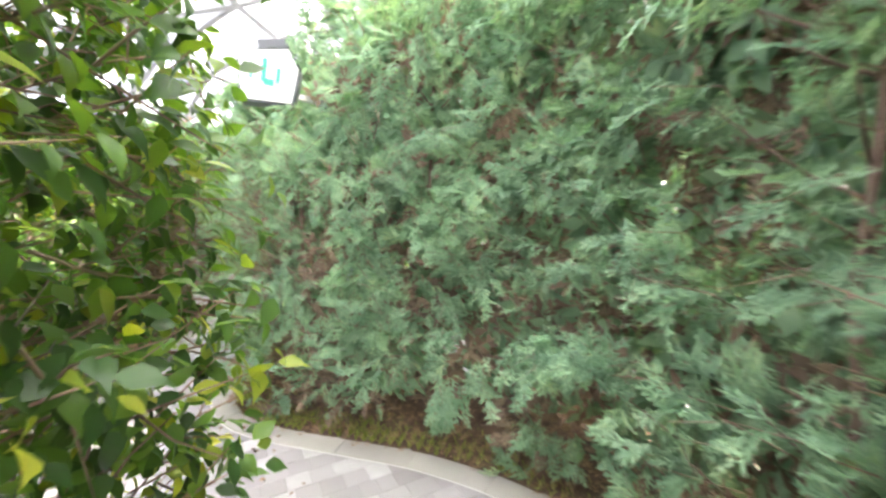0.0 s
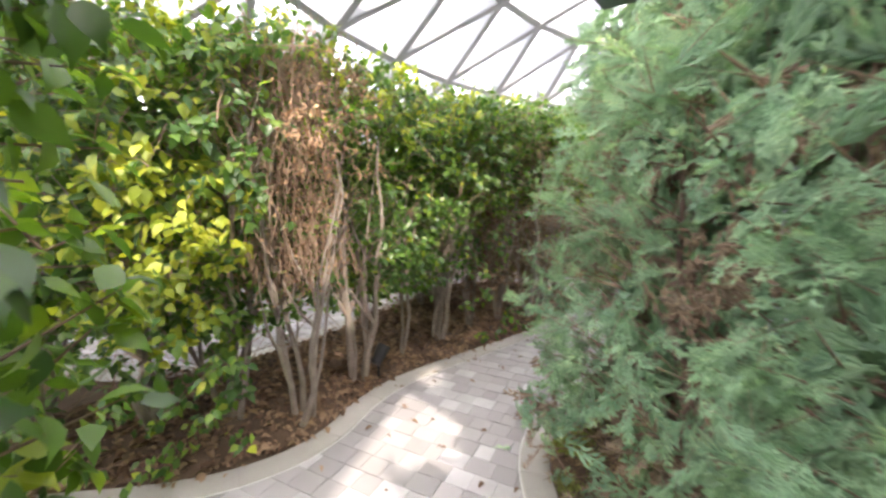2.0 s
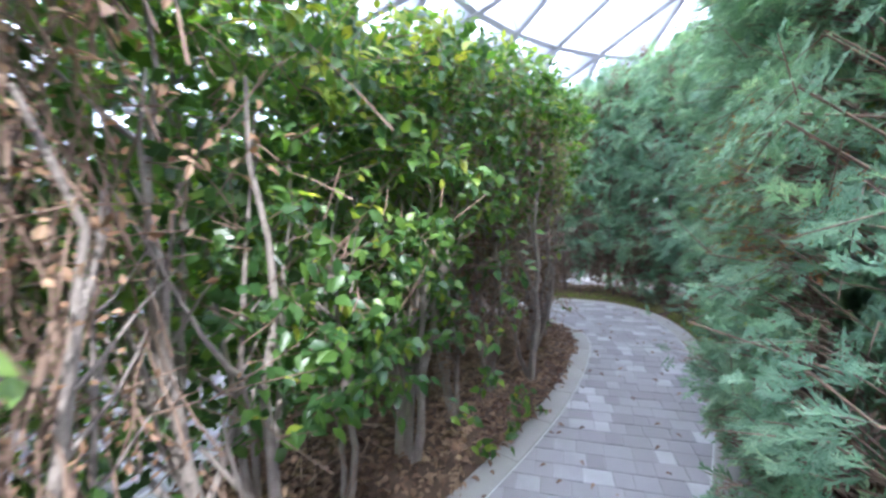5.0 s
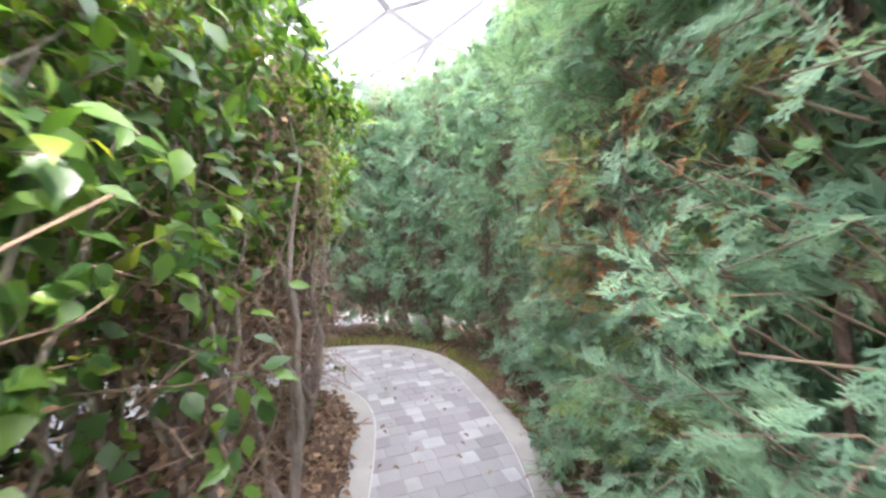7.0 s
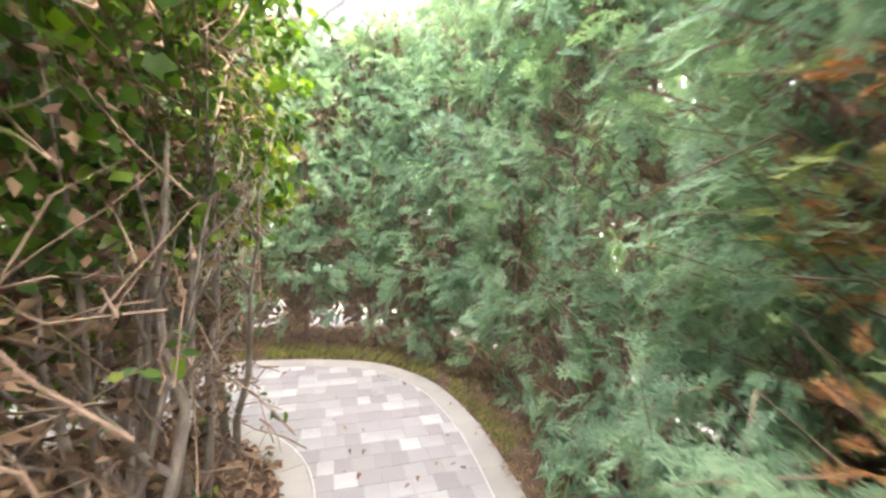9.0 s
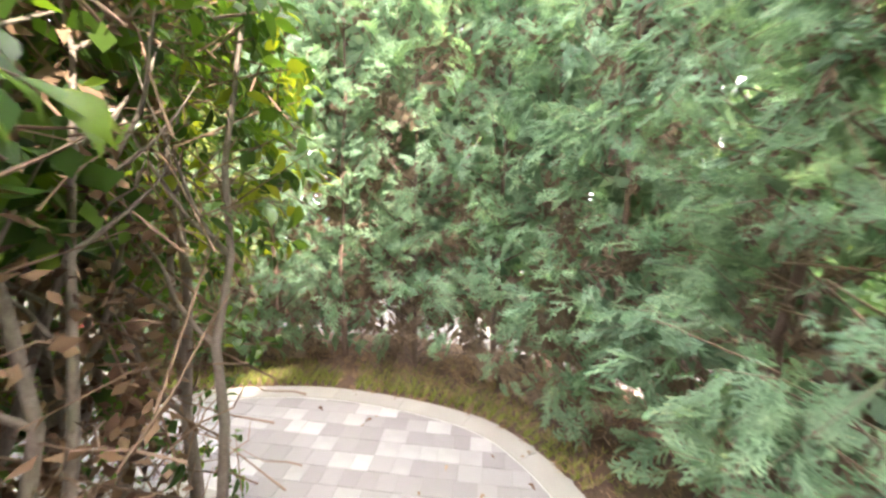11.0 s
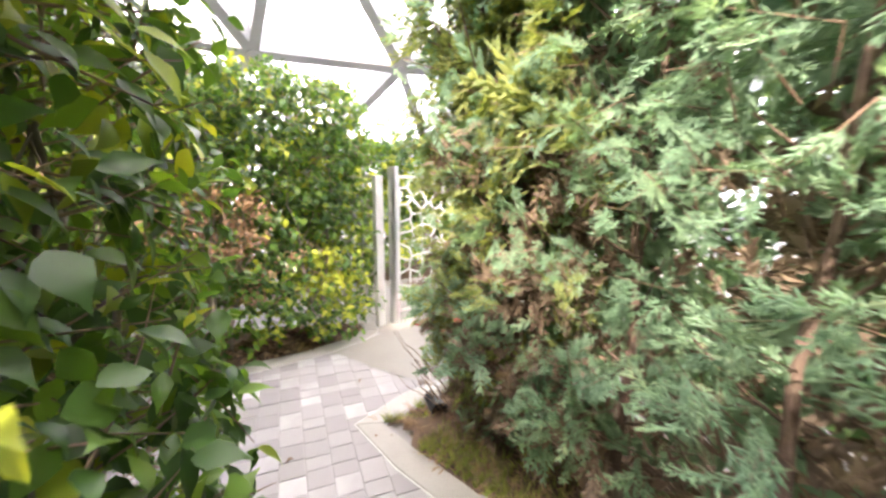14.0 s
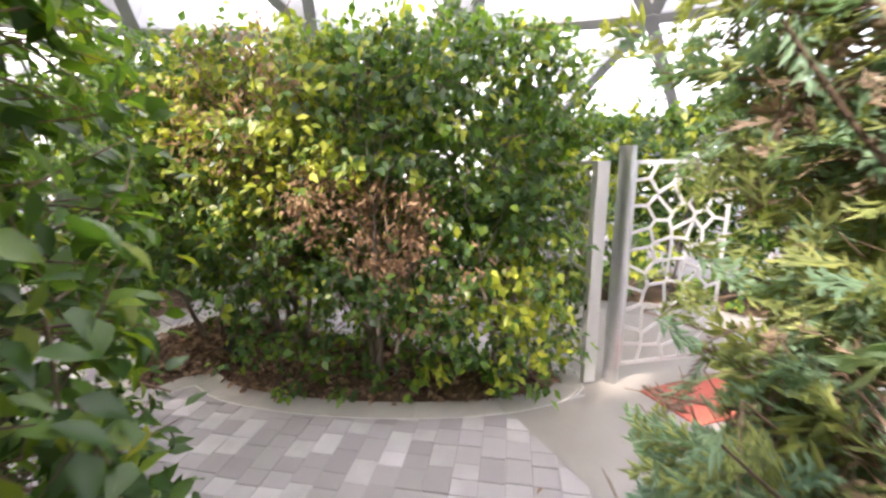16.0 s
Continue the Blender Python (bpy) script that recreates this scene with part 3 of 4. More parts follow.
            r0 = r.uniform(0.014, 0.027) if brown else r.uniform(0.02, 0.036) if woody else r.uniform(0.016, 0.034)
            tube(wood, pts, r0 * (1 - 0.8 * t ** 0.8), 7)
            # limbs that leave the stem low down and fan out
            for _ in range(3 if brown else 2):
                k, b, u = int(r.integers(1, 4)), r.uniform(0, 2 * np.pi), np.linspace(0, 1, 8)
                rise, out_by = (top - pts[k][2]) * r.uniform(0.75, 1.0), r.uniform(0.14, 0.34)
                wave = np.cumsum(r.normal(0, 0.02, (8, 3)), 0) * (1, 1, 0)
                q3 = pts[k] + np.column_stack([np.cos(b) * out_by * u ** 0.75, np.sin(b) * out_by * u ** 0.75, rise * u]) + wave * u[:, None]
                if edge_distance(poly, q3[-1:, :2] + st)[0] > 0.02:
                    tube(wood, q3, r0 * 0.7 * (1 - 0.78 * u), 6)
                    for j in (3, 4, 5, 6):
                        c = b + r.normal(0, 1.0)
                        v3 = np.linspace(0, 1, 5)
                        ln = r.uniform(0.2, 0.45)
                        side = q3[j] + np.column_stack([np.cos(c) * ln * 0.6 * v3, np.sin(c) * ln * 0.6 * v3, ln * 0.7 * v3 ** 1.2]) + np.cumsum(r.normal(0, 0.012, (5, 3)), 0) * v3[:, None]
                        tube(wood, side, r0 * 0.3 * (1 - 0.8 * v3), 4)
            for _ in range(int(r.integers(4, 7))):
                k = int(r.integers(2, n - 1))
                b = r.uniform(0, 2 * np.pi)
                ln = r.uniform(0.35, 0.9)
                u = np.linspace(0, 1, 6)
                kink = np.cumsum(r.normal(0, 0.016, (6, 3)), 0)
                side = np.column_stack([np.cos(b) * ln * 0.45 * u ** 0.8, np.sin(b) * ln * 0.45 * u ** 0.8, ln * (0.5 * u + 0.35 * u ** 1.5)])
                q3 = pts[k] + side + kink * u[:, None]
                q3[:, 2] = np.minimum(q3[:, 2], h - 0.1 - 0.03 * u)
                if edge_distance(poly, q3[-1:, :2] + st)[0] < 0.0:
                    continue
                tube(wood, q3, r0 * (1 - 0.8 * t[k] ** 0.8) * 0.72 * (1 - 0.8 * u), 5)
            part("stem", wood, BARK, thing, "pale grey-brown bare stem")
        many = 6.0 if brown else 1.3 if woody else 1.0
        for _ in range(int(twig_count * many)):
            k = r.uniform(0, 2 * np.pi)
            p0 = np.array((r.normal(0, 0.2), r.normal(0, 0.2), r.uniform(0.85, h - 0.25) if brown else r.uniform(0.15, h - 0.3)))
            dr = np.array((np.cos(k) * 0.42, np.sin(k) * 0.42, r.uniform(0.5, 1.7))) if brown else np.array((np.cos(k), np.sin(k), r.uniform(-0.1, 1.3)))
            ln = r.uniform(0.15, 0.42)
            u = np.linspace(0, 1, 4)[:, None]
            q3 = p0 + dr * ln * u + r.normal(0, 0.02, (4, 3)) * u
            if edge_distance(poly, (q3[-1:, :2] + st))[0] < -0.04:
                continue
            tube(fine, q3, (0.0044 if woody else 0.0034) * (1 - 0.7 * u[:, 0]), 3)
        mine = np.nonzero(owner == s)[0]
        if len(mine):
            p, d, ln = pos[mine] - (base[0], base[1], 0.03), twig_dir[mine], length[mine]
            away = np.sqrt(((pos[mine][:, None, :] - LINE_3D[None]) ** 2).sum(-1)).min(1) > 1.5
            pick = ~away | (np.arange(len(mine)) % 2 == 0)
            for p1, d1, l1 in zip(p[pick], d[pick], ln[pick]):
                back = p1 - d1 * l1 * 1.3
                tube(fine, np.array([back, p1 - d1 * l1 * 0.4 + r.normal(0, 0.008, 3), p1 + d1 * l1 * 0.4]), (0.0034, 0.0028, 0.0012), 3)
            per = 11
            idx = np.repeat(np.arange(len(mine)), per)
            f = r.uniform(-0.8, 0.5, len(idx))
            lp = p[idx] + d[idx] * (ln[idx] * f)[:, None] + r.normal(0, 0.022, (len(idx), 3))
            rnd = unit(r.normal(0, 1, (len(idx), 3)))
            ahead = unit(d[idx] * 0.45 + rnd * 0.65 + np.array((0, 0, -0.5)))
            norm = unit(way[mine][idx] * 0.8 + np.array((0, 0, 0.75)) + r.normal(0, 0.38, (len(idx), 3)))
            size = r.uniform(0.05, 0.09, len(idx)) * grow
            dead = is_dry[mine][idx]
            reach = np.sqrt(((pos[mine][:, None, :] - LINE_3D[None]) ** 2).sum(-1)).min(1)[idx]
            # pale spots carry the painted sun; the 0.03 elsewhere are young leaves
            light = ~dead & (r.uniform(0, 1, len(idx)) < np.where(is_pale[mine][idx], 0.8, 0.03))
            for slot, m in ((0, ~dead & ~light), (1, dead), (2, light)):
                for shape, m2 in (((CLOSE_V, CLOSE_F), m & (reach < 0.75)), ((LEAF_V, LEAF_F), m & (reach >= 0.75) & (reach < 1.5)), (PLAIN_LEAF, m & (reach >= 1.5))):
                    if m2.any():
                        scatter(leaves, *shape, lp[m2], ahead[m2], norm[m2], size[m2] * (0.6 if slot == 1 else 1.0), slot, r.uniform(0.85, 1.25, m2.sum()) * (0.7 if slot == 1 else 1.0))
            ob = part("foliage", leaves.mesh("foliage", FICUS, FICUS_DRY, FICUS_PALE, smooth=True), FICUS, thing)
            tagged(ob, kind="stuff")
        # shaded leaves deep inside
        n = int(620 * h * core * (0.6 if woody else 1.0))
        deep = np.column_stack([r.normal(0, 0.30, (n, 2)), r.uniform(1.25 if woody else 0.6, h - 0.06, n)])
        deep = deep[edge_distance(poly, deep[:, :2] + st) > 0.2]
        n = len(deep)
        if n:
            heart = Soup()
            scatter(heart, *FLAT_LEAF, deep, r.normal(0, 1, (n, 3)), r.normal(0, 1, (n, 3)), r.uniform(0.055, 0.09, n), 0, np.full(n, 1.3))
            if brown:
                m = 2200
                dead = np.column_stack([r.normal(0, 0.17, (m, 2)), r.uniform(0.8, h - 0.1, m)])
                scatter(heart, LEAF_V, LEAF_F, dead, r.normal(0, 1, (m, 3)), r.normal(0, 1, (m, 3)), r.uniform(0.012, 0.028, m), 1)
            elif woody:
                m = 1900
                dead = np.column_stack([r.normal(0, 0.24, (m, 2)), r.uniform(0.45, h - 0.15, m)])
                dead = dead[edge_distance(poly, dead[:, :2] + st) > 0.16]
                m = len(dead)
                scatter(heart, *PLAIN_LEAF, dead, r.normal(0, 1, (m, 3)), r.normal(0, 1, (m, 3)), r.uniform(0.03, 0.06, m), 2)
            tagged(part("inner_foliage", heart.mesh("inner_foliage", FICUS, FICUS_DRY, LITTER, smooth=True), FICUS, thing), kind="stuff")
        tagged(part("brushwood", fine, TWIG, thing), kind="stuff")
        things.append(thing)
    return things


def stations_along(pts, gap, jitter, seed):
    line = smooth_line(pts, 0.05)
    n = max(2, int(np.linalg.norm(np.diff(line, axis=0), axis=1).sum() / gap))
    r = np.random.default_rng(seed)
    return line[np.linspace(0, len(line) - 1, n).astype(int)] + r.normal(0, jitter, (n, 2))


ST_A = np.array([(-4.4, -0.6), (-3.95, 0.0), (-3.5, 0.55), (-3.15, 1.1), (-2.98, 1.5), (-2.80, 1.88), (-3.1, 2.4), (-3.35, 2.9), (-3.47, 3.42), (-3.55, 3.95), (-3.62, 4.4), (-3.5, 4.82),
                 (-3.8, 5.3), (-3.95, 5.8), (-4.14, 6.2), (-4.6, 6.08), (-5.0, 5.75), (-5.15, 5.25), (-5.0, 4.7), (-4.65, 4.0)])
ficus_hedge(BED_A, ST_A, lambda p: 2.38 + 0.03 * np.clip(p[1] - 2, 0, 5) + 0.14 * np.clip(p[1] - 5.4, 0, 1) + 0.03 * math.sin(p[1] * 3.1), "clipped leafy ficus shrub with bare pale stems in a hedge", "ficus hedge of the inner bed", 11,
            bare=[(-2.62, 2.05, 1.0, 0.55, 0.85), (-2.66, 1.95, 0.3, 0.5, 0.9), (-2.85, 2.35, 0.2, 0.42, 0.9), (-3.0, 2.75, 0.2, 0.42, 0.9), (-3.08, 3.2, 0.2, 0.42, 0.85), (-2.72, 2.1, 1.7, 0.5, 0.75), (-3.15, 3.5, 0.45, 0.5, 0.6), (-3.2, 4.5, 0.8, 0.5, 0.85), (-3.25, 4.65, 1.1, 0.75, 0.88), (-3.4, 5.1, 1.0, 0.8, 0.9), (-3.6, 5.7, 1.0, 0.8, 0.88), (-3.85, 6.15, 0.75, 0.6, 0.8), (-4.4, 6.4, 0.6, 0.45, 0.6)],
            dry=[(-2.72, 2.1, 1.9, 0.52, 0.8), (-2.68, 2.05, 1.4, 0.4, 0.5)], shown=WALK_LINE, thick=[(-2.8, 1.9, 0.35), (-3.58, 4.45, 0.55), (-3.9, 5.6, 0.75), (-4.6, 6.1, 0.5)], withered=(-2.8, 1.88), core=1.7, grow=0.9, per_m2=140, gaps=-0.28,
            # sun patches on the face, along the top and at the nose, painted as pale leaves
            pale=[(-2.64, 1.08, 1.28, 0.58, 1.0), (-2.75, 1.2, 2.35, 0.55, 0.5), (-3.0, 2.3, 2.35, 0.7, 0.5), (-3.1, 3.1, 2.4, 0.5, 0.4), (-3.6, 4.0, 2.4, 0.5, 0.3), (-4.3, 6.5, 1.6, 0.7, 0.25), (-4.9, 6.2, 1.6, 0.6, 0.2)])
ST_D = stations_along([(-1.15, -2.2), (-1.05, -1.2), (-1.0, -0.2), (-0.95, 0.5)], 0.55, 0.04, 5)
ficus_hedge(BED_D, ST_D, lambda p: 2.4, "clipped leafy ficus shrub with glossy green leaves", "ficus hedge at the turn", 12, shown=WALK_LINE, swell=0.15, foot=0.22, pale=[(-0.7, 0.9, 1.5, 1.2, 0.10)], grow=0.8, per_m2=170, core=1.6)
ST_B = stations_along([(-6.6, 3.0), (-6.75, 3.7), (-6.95, 4.4), (-7.25, 5.0), (-7.55, 5.4)], 0.55, 0.04, 6)
ficus_hedge(BED_B, ST_B, lambda p: 2.26 + 0.03 * math.sin(p[1] * 4), "clipped ficus shrub with yellow-green sunlit leaves and withered patches", "rounded ficus hedge", 13,
            dry=[(-6.95, 4.95, 1.15, 0.36, 0.95), (-6.78, 4.62, 1.25, 0.30, 0.95), (-6.5, 4.15, 1.95, 0.5, 0.5), (-7.05, 5.15, 0.8, 0.35, 0.4)], per_m2=150, grow=0.9,
            # sunlit upper left painted pale; yellow leaves low down near the gate post
            pale=[(-6.5, 4.2, 1.9, 0.75, 0.8), (-6.85, 4.7, 1.6, 0.45, 0.4), (-7.5, 5.6, 0.6, 0.45, 0.8), (-7.0, 5.0, 1.2, 1.6, 0.14)], thick=[(-6.75, 3.9, 0.6)], gaps=-0.7, core=3.4, bare=[(-6.38, 3.62, 0.15, 0.45, 0.95), (-6.3, 3.1, 0.2, 0.6, 0.95), (-6.2, 2.7, 0.2, 0.5, 0.9)], foot=0.75, shown=np.array([(-5.9, 4.6), (-6.5, 5.3), (-7.0, 5.9), (-5.9, 3.8)]))
BED_H = smooth_line([(-6.3, -2.0), (-6.1, -0.6), (-5.9, 0.8), (-6.1, 1.7), (-6.6, 1.9), (-7.1, 1.4), (-7.2, 0.2), (-7.3, -2.0)], closed=True)
bed("bed_6", BED_H, 0.06, "soil bed under the hedge across the next path")
ST_H = stations_along([(-6.75, -1.6), (-6.55, -0.2), (-6.5, 1.3)], 0.6, 0.04, 8)
ficus_hedge(BED_H, ST_H, lambda p: 2.35, "clipped ficus shrub in the next row of the maze", "next row of ficus hedge", 15, per_m2=30, twig_count=20, grow=1.6)
for name, pts, mid, seed in (("bed_7", [(-0.6, 4.9), (0.6, 4.7), (2.2, 3.9), (3.4, 2.8), (4.1, 3.5), (2.8, 4.8), (0.9, 5.7), (-0.5, 5.9)], [(-0.2, 5.4), (0.9, 5.2), (2.5, 4.3), (3.6, 3.3)], 41),
                              ("bed_8", [(-7.6, 9.6), (-6.0, 10.1), (-4.0, 10.4), (-2.0, 10.0), (-0.8, 8.6), (0.0, 9.2), (-1.4, 11.0), (-4.0, 11.4), (-6.2, 11.1), (-8.0, 10.5)], [(-7.5, 10.1), (-6.0, 10.6), (-4.0, 10.9), (-1.8, 10.5), (-0.6, 9.2)], 42),
                              ("bed_10", [(-8.6, 3.6), (-8.2, 2.2), (-7.9, 0.6), (-7.8, -1.6), (-8.8, -1.6), (-8.9, 0.6), (-9.1, 2.2), (-9.4, 3.5)], [(-9.0, 3.3), (-8.6, 1.8), (-8.4, 0.4), (-8.3, -1.2)], 44),
                              ("bed_9", [(2.5, -2.6), (2.45, -0.5), (2.4, 1.0), (3.3, 1.0), (3.4, -2.6)], [(2.95, -2.2), (2.9, 0.6)], 43)):
    poly = smooth_line(pts, closed=True)
    bed(name, poly, 0.06, "soil bed under the hedge across the next path")
    ficus_hedge(poly, stations_along(mid, 0.8, 0.04, seed), lambda p: 2.5, "clipped ficus shrub in the next row of the maze", "next row of ficus hedge", seed, per_m2=20, twig_count=15, grow=2.0, foot=0.8)
ST_G = stations_along([(-9.6, 4.4), (-10.2, 5.6), (-10.6, 7.0)], 0.6, 0.04, 7)
ficus_hedge(BED_G, ST_G, lambda p: 2.0, "clipped ficus shrub with light green leaves behind the gate", "ficus hedge behind the gate", 14, per_m2=75, twig_count=40, foot=0.7, grow=1.3, pale=[(-9.3, 5.5, 1.2, 1.5, 0.4)])


def conifer_hedge(line, nrm, height, label, group, seed, per_m2=40):
    """A row of close-set conifers: each a trunk, side branches and feathery sprays."""
    r = np.random.default_rng(seed)
    centre = line - nrm * 0.5
    n = int(np.linalg.norm(np.diff(line, axis=0), axis=1).sum() / 0.62)
    ks = np.linspace(6, len(line) - 7, n).astype(int)
    st = centre[ks] + r.normal(0, 0.05, (n, 2))
    arc = np.concatenate([[0], np.cumsum(np.linalg.norm(np.diff(line, axis=0), axis=1))])
    set_back = np.interp(arc, [0, 5.2, 6.0, 7.2, 8, 11.5, 13.5, 16, 18], [0.04, 0.06, 0.15, 0.15, 0.09, 0.02, -0.09, -0.15, -0.17])
    face = line + nrm * set_back[:, None]
    cp, co, ch = hedge_samples(face, nrm, height, per_m2, 0.10, r)
    ip, io, ih = hedge_samples(face - nrm * 0.48, nrm, height, per_m2 * 1.0, 0.1, r)
    bk, bo, bh = hedge_samples(centre[::-1] - nrm[::-1] * 0.4, -nrm[::-1], height, per_m2 * 0.75, 0.2, r)
    # a denser heart where the row bends close to the path
    thin = (((ip[:, :2] - (-1.4, 4.9)) ** 2).sum(1) < 1.4) & (ip[:, 2] > 0.8)
    ip, io, ih = (np.concatenate([q, q[thin], q[thin]]) for q in (ip, io, ih))
    ip[-2 * thin.sum():] += r.normal(0, 0.07, (2 * thin.sum(), 3)) - io[-2 * thin.sum():] * 0.12
    k = r.integers(0, len(line), int(arc[-1] * 34))
    tp = line[k] - nrm[k] * r.uniform(0.0, 1.0, (len(k), 1))
    top = np.column_stack([tp, [height(p) for p in tp]])
    # the end trees at the corner and those of the narrow stretch stand thicker
    at_end = ((cp[:, :2] - (-6.6, 6.6)) ** 2).sum(1) < 0.9
    at_end |= (cp[:, 0] < -1.7) & (cp[:, 1] > 3.6) & (cp[:, 1] < 5.6) & (r.uniform(0, 1, len(cp)) < 0.9)
    cp, co, ch = (np.concatenate([q, q[at_end], q[at_end]]) for q in (cp, co, ch))
    cp[-2 * at_end.sum():] += r.normal(0, 0.06, (2 * at_end.sum(), 3))
    pos = np.concatenate([cp, ip, bk, top])
    deep = np.concatenate([np.zeros(len(cp), bool), np.ones(len(ip) + len(bk), bool), np.zeros(len(top), bool)])
    out = np.concatenate([co, io, bo, np.column_stack([nrm[k] * 0.4, np.ones(len(k))])])
    hh = np.concatenate([ch, ih, bh, top[:, 2]])
    keep = r.uniform(0, 1, len(pos)) < np.clip(0.55 + 0.8 * (pos[:, 2] - 0.12), 0.5, 1)
    keep &= (pos[:, 1] > -0.4) | (r.uniform(0, 1, len(pos)) < 0.28)
    # the last trees before the gate are bare at the foot
    late = (pos[:, 1] > 6.0) & (pos[:, 0] < -2.4)
    keep &= ~late | (pos[:, 2] > 0.75) | (r.uniform(0, 1, len(pos)) < np.where(deep, 0.8, 0.75))
    pos, out, hh, deep = pos[keep], out[keep], hh[keep], deep[keep]
    lump = np.array([bumpy(p * (1, 1, 0.6), 1.3, seed) for p in pos])
    fine = np.array([bumpy(p, 3.4, seed + 3) for p in pos])
    # pits between the tufts
    pit = (fine < -0.32) & ~deep & (r.uniform(0, 1, len(pos)) < 0.5)
    pos, out, hh, deep, lump, fine = (q[~pit] for q in (pos, out, hh, deep, lump, fine))
    owner = nearest(st, pos)
    push = lump * 0.17 + fine * 0.21 - r.exponential(0.04, len(pos)) - np.where((pos[:, 1] > 6.0) & (pos[:, 0] < -2.4), 0.42, 0.14) * np.clip(0.75 - pos[:, 2], 0, 1)
    taper = np.clip(pos[:, 2] - hh + 0.8, 0, 1) ** 2 * 0.2
    pos = pos + out * (push - taper)[:, None]
    d = unit(out * 0.7 + np.column_stack([r.normal(0, 0.5, (len(pos), 2)), r.normal(0.05, 0.45, len(pos))]))
    hidden = np.array([np.sqrt(((line - q) ** 2).sum(1)).min() for q in pos[:, :2]]) > 0.24
    ok = ~deep | hidden
    pos, d, out, owner, deep = pos[ok], d[ok], out[ok], owner[ok], deep[ok]
    return st, pos, d, out, owner, deep, r


def nrm_path(line):
    return -side_normals(line, False)


NR = nrm_path(EDGE_R)
KEYS_R = [(0, 3.2), (5.9, 3.1), (6.25, 2.5), (6.5, 2.15), (7.2, 2.12), (7.6, 2.6), (8.3, 3.0), (10, 3.4), (12.5, 3.6), (14, 3.4), (14.8, 3.1), (15.4, 2.9), (16.6, 2.7)]
ARC_R = np.concatenate([[0], np.cumsum(np.linalg.norm(np.diff(EDGE_R, axis=0), axis=1))])


def height_r(p):
    k = ((EDGE_R - np.asarray(p)[:2]) ** 2).sum(1).argmin()
    s = ARC_R[k]
    return float(np.interp(s, [a for a, _ in KEYS_R], [b for _, b in KEYS_R])) + 0.12 * bumpy((s, 0, 0), 1.1, 2)


st_r, pos_r, dir_r, out_r, own_r, deep_r, rr = conifer_hedge(EDGE_R, NR, height_r, "", "", 21)
DRY_R = [(-1.98, 4.85, 1.42, 0.36, 0.75), (-1.95, 4.4, 1.5, 0.33, 0.75), (-1.9, 4.1, 1.6, 0.25, 0.6)]
# yellowed sprays; at the corner sunlight is put into this gold as well
GOLD_R = [(-1.98, 4.5, 1.35, 0.55, 0.45), (-6.2, 6.5, 2.0, 0.85, 0.8), (-6.0, 6.7, 1.2, 0.8, 0.5), (-6.5, 6.6, 1.0, 0.9, 0.45)]
BROWN_R = [(-6.3, 6.5, 1.0, 0.9, 0.30), (-5.6, 6.75, 0.8, 0.7, 0.28), (-4.6, 7.2, 0.8, 0.7, 0.25)]


def share(pos, spots):
    m = np.zeros(len(pos), bool)
    for x, y, z, rad, s in spots:
        m |= (((pos - (x, y, z)) ** 2).sum(1) < rad ** 2) & (rr.uniform(0, 1, len(pos)) < s)
    return m


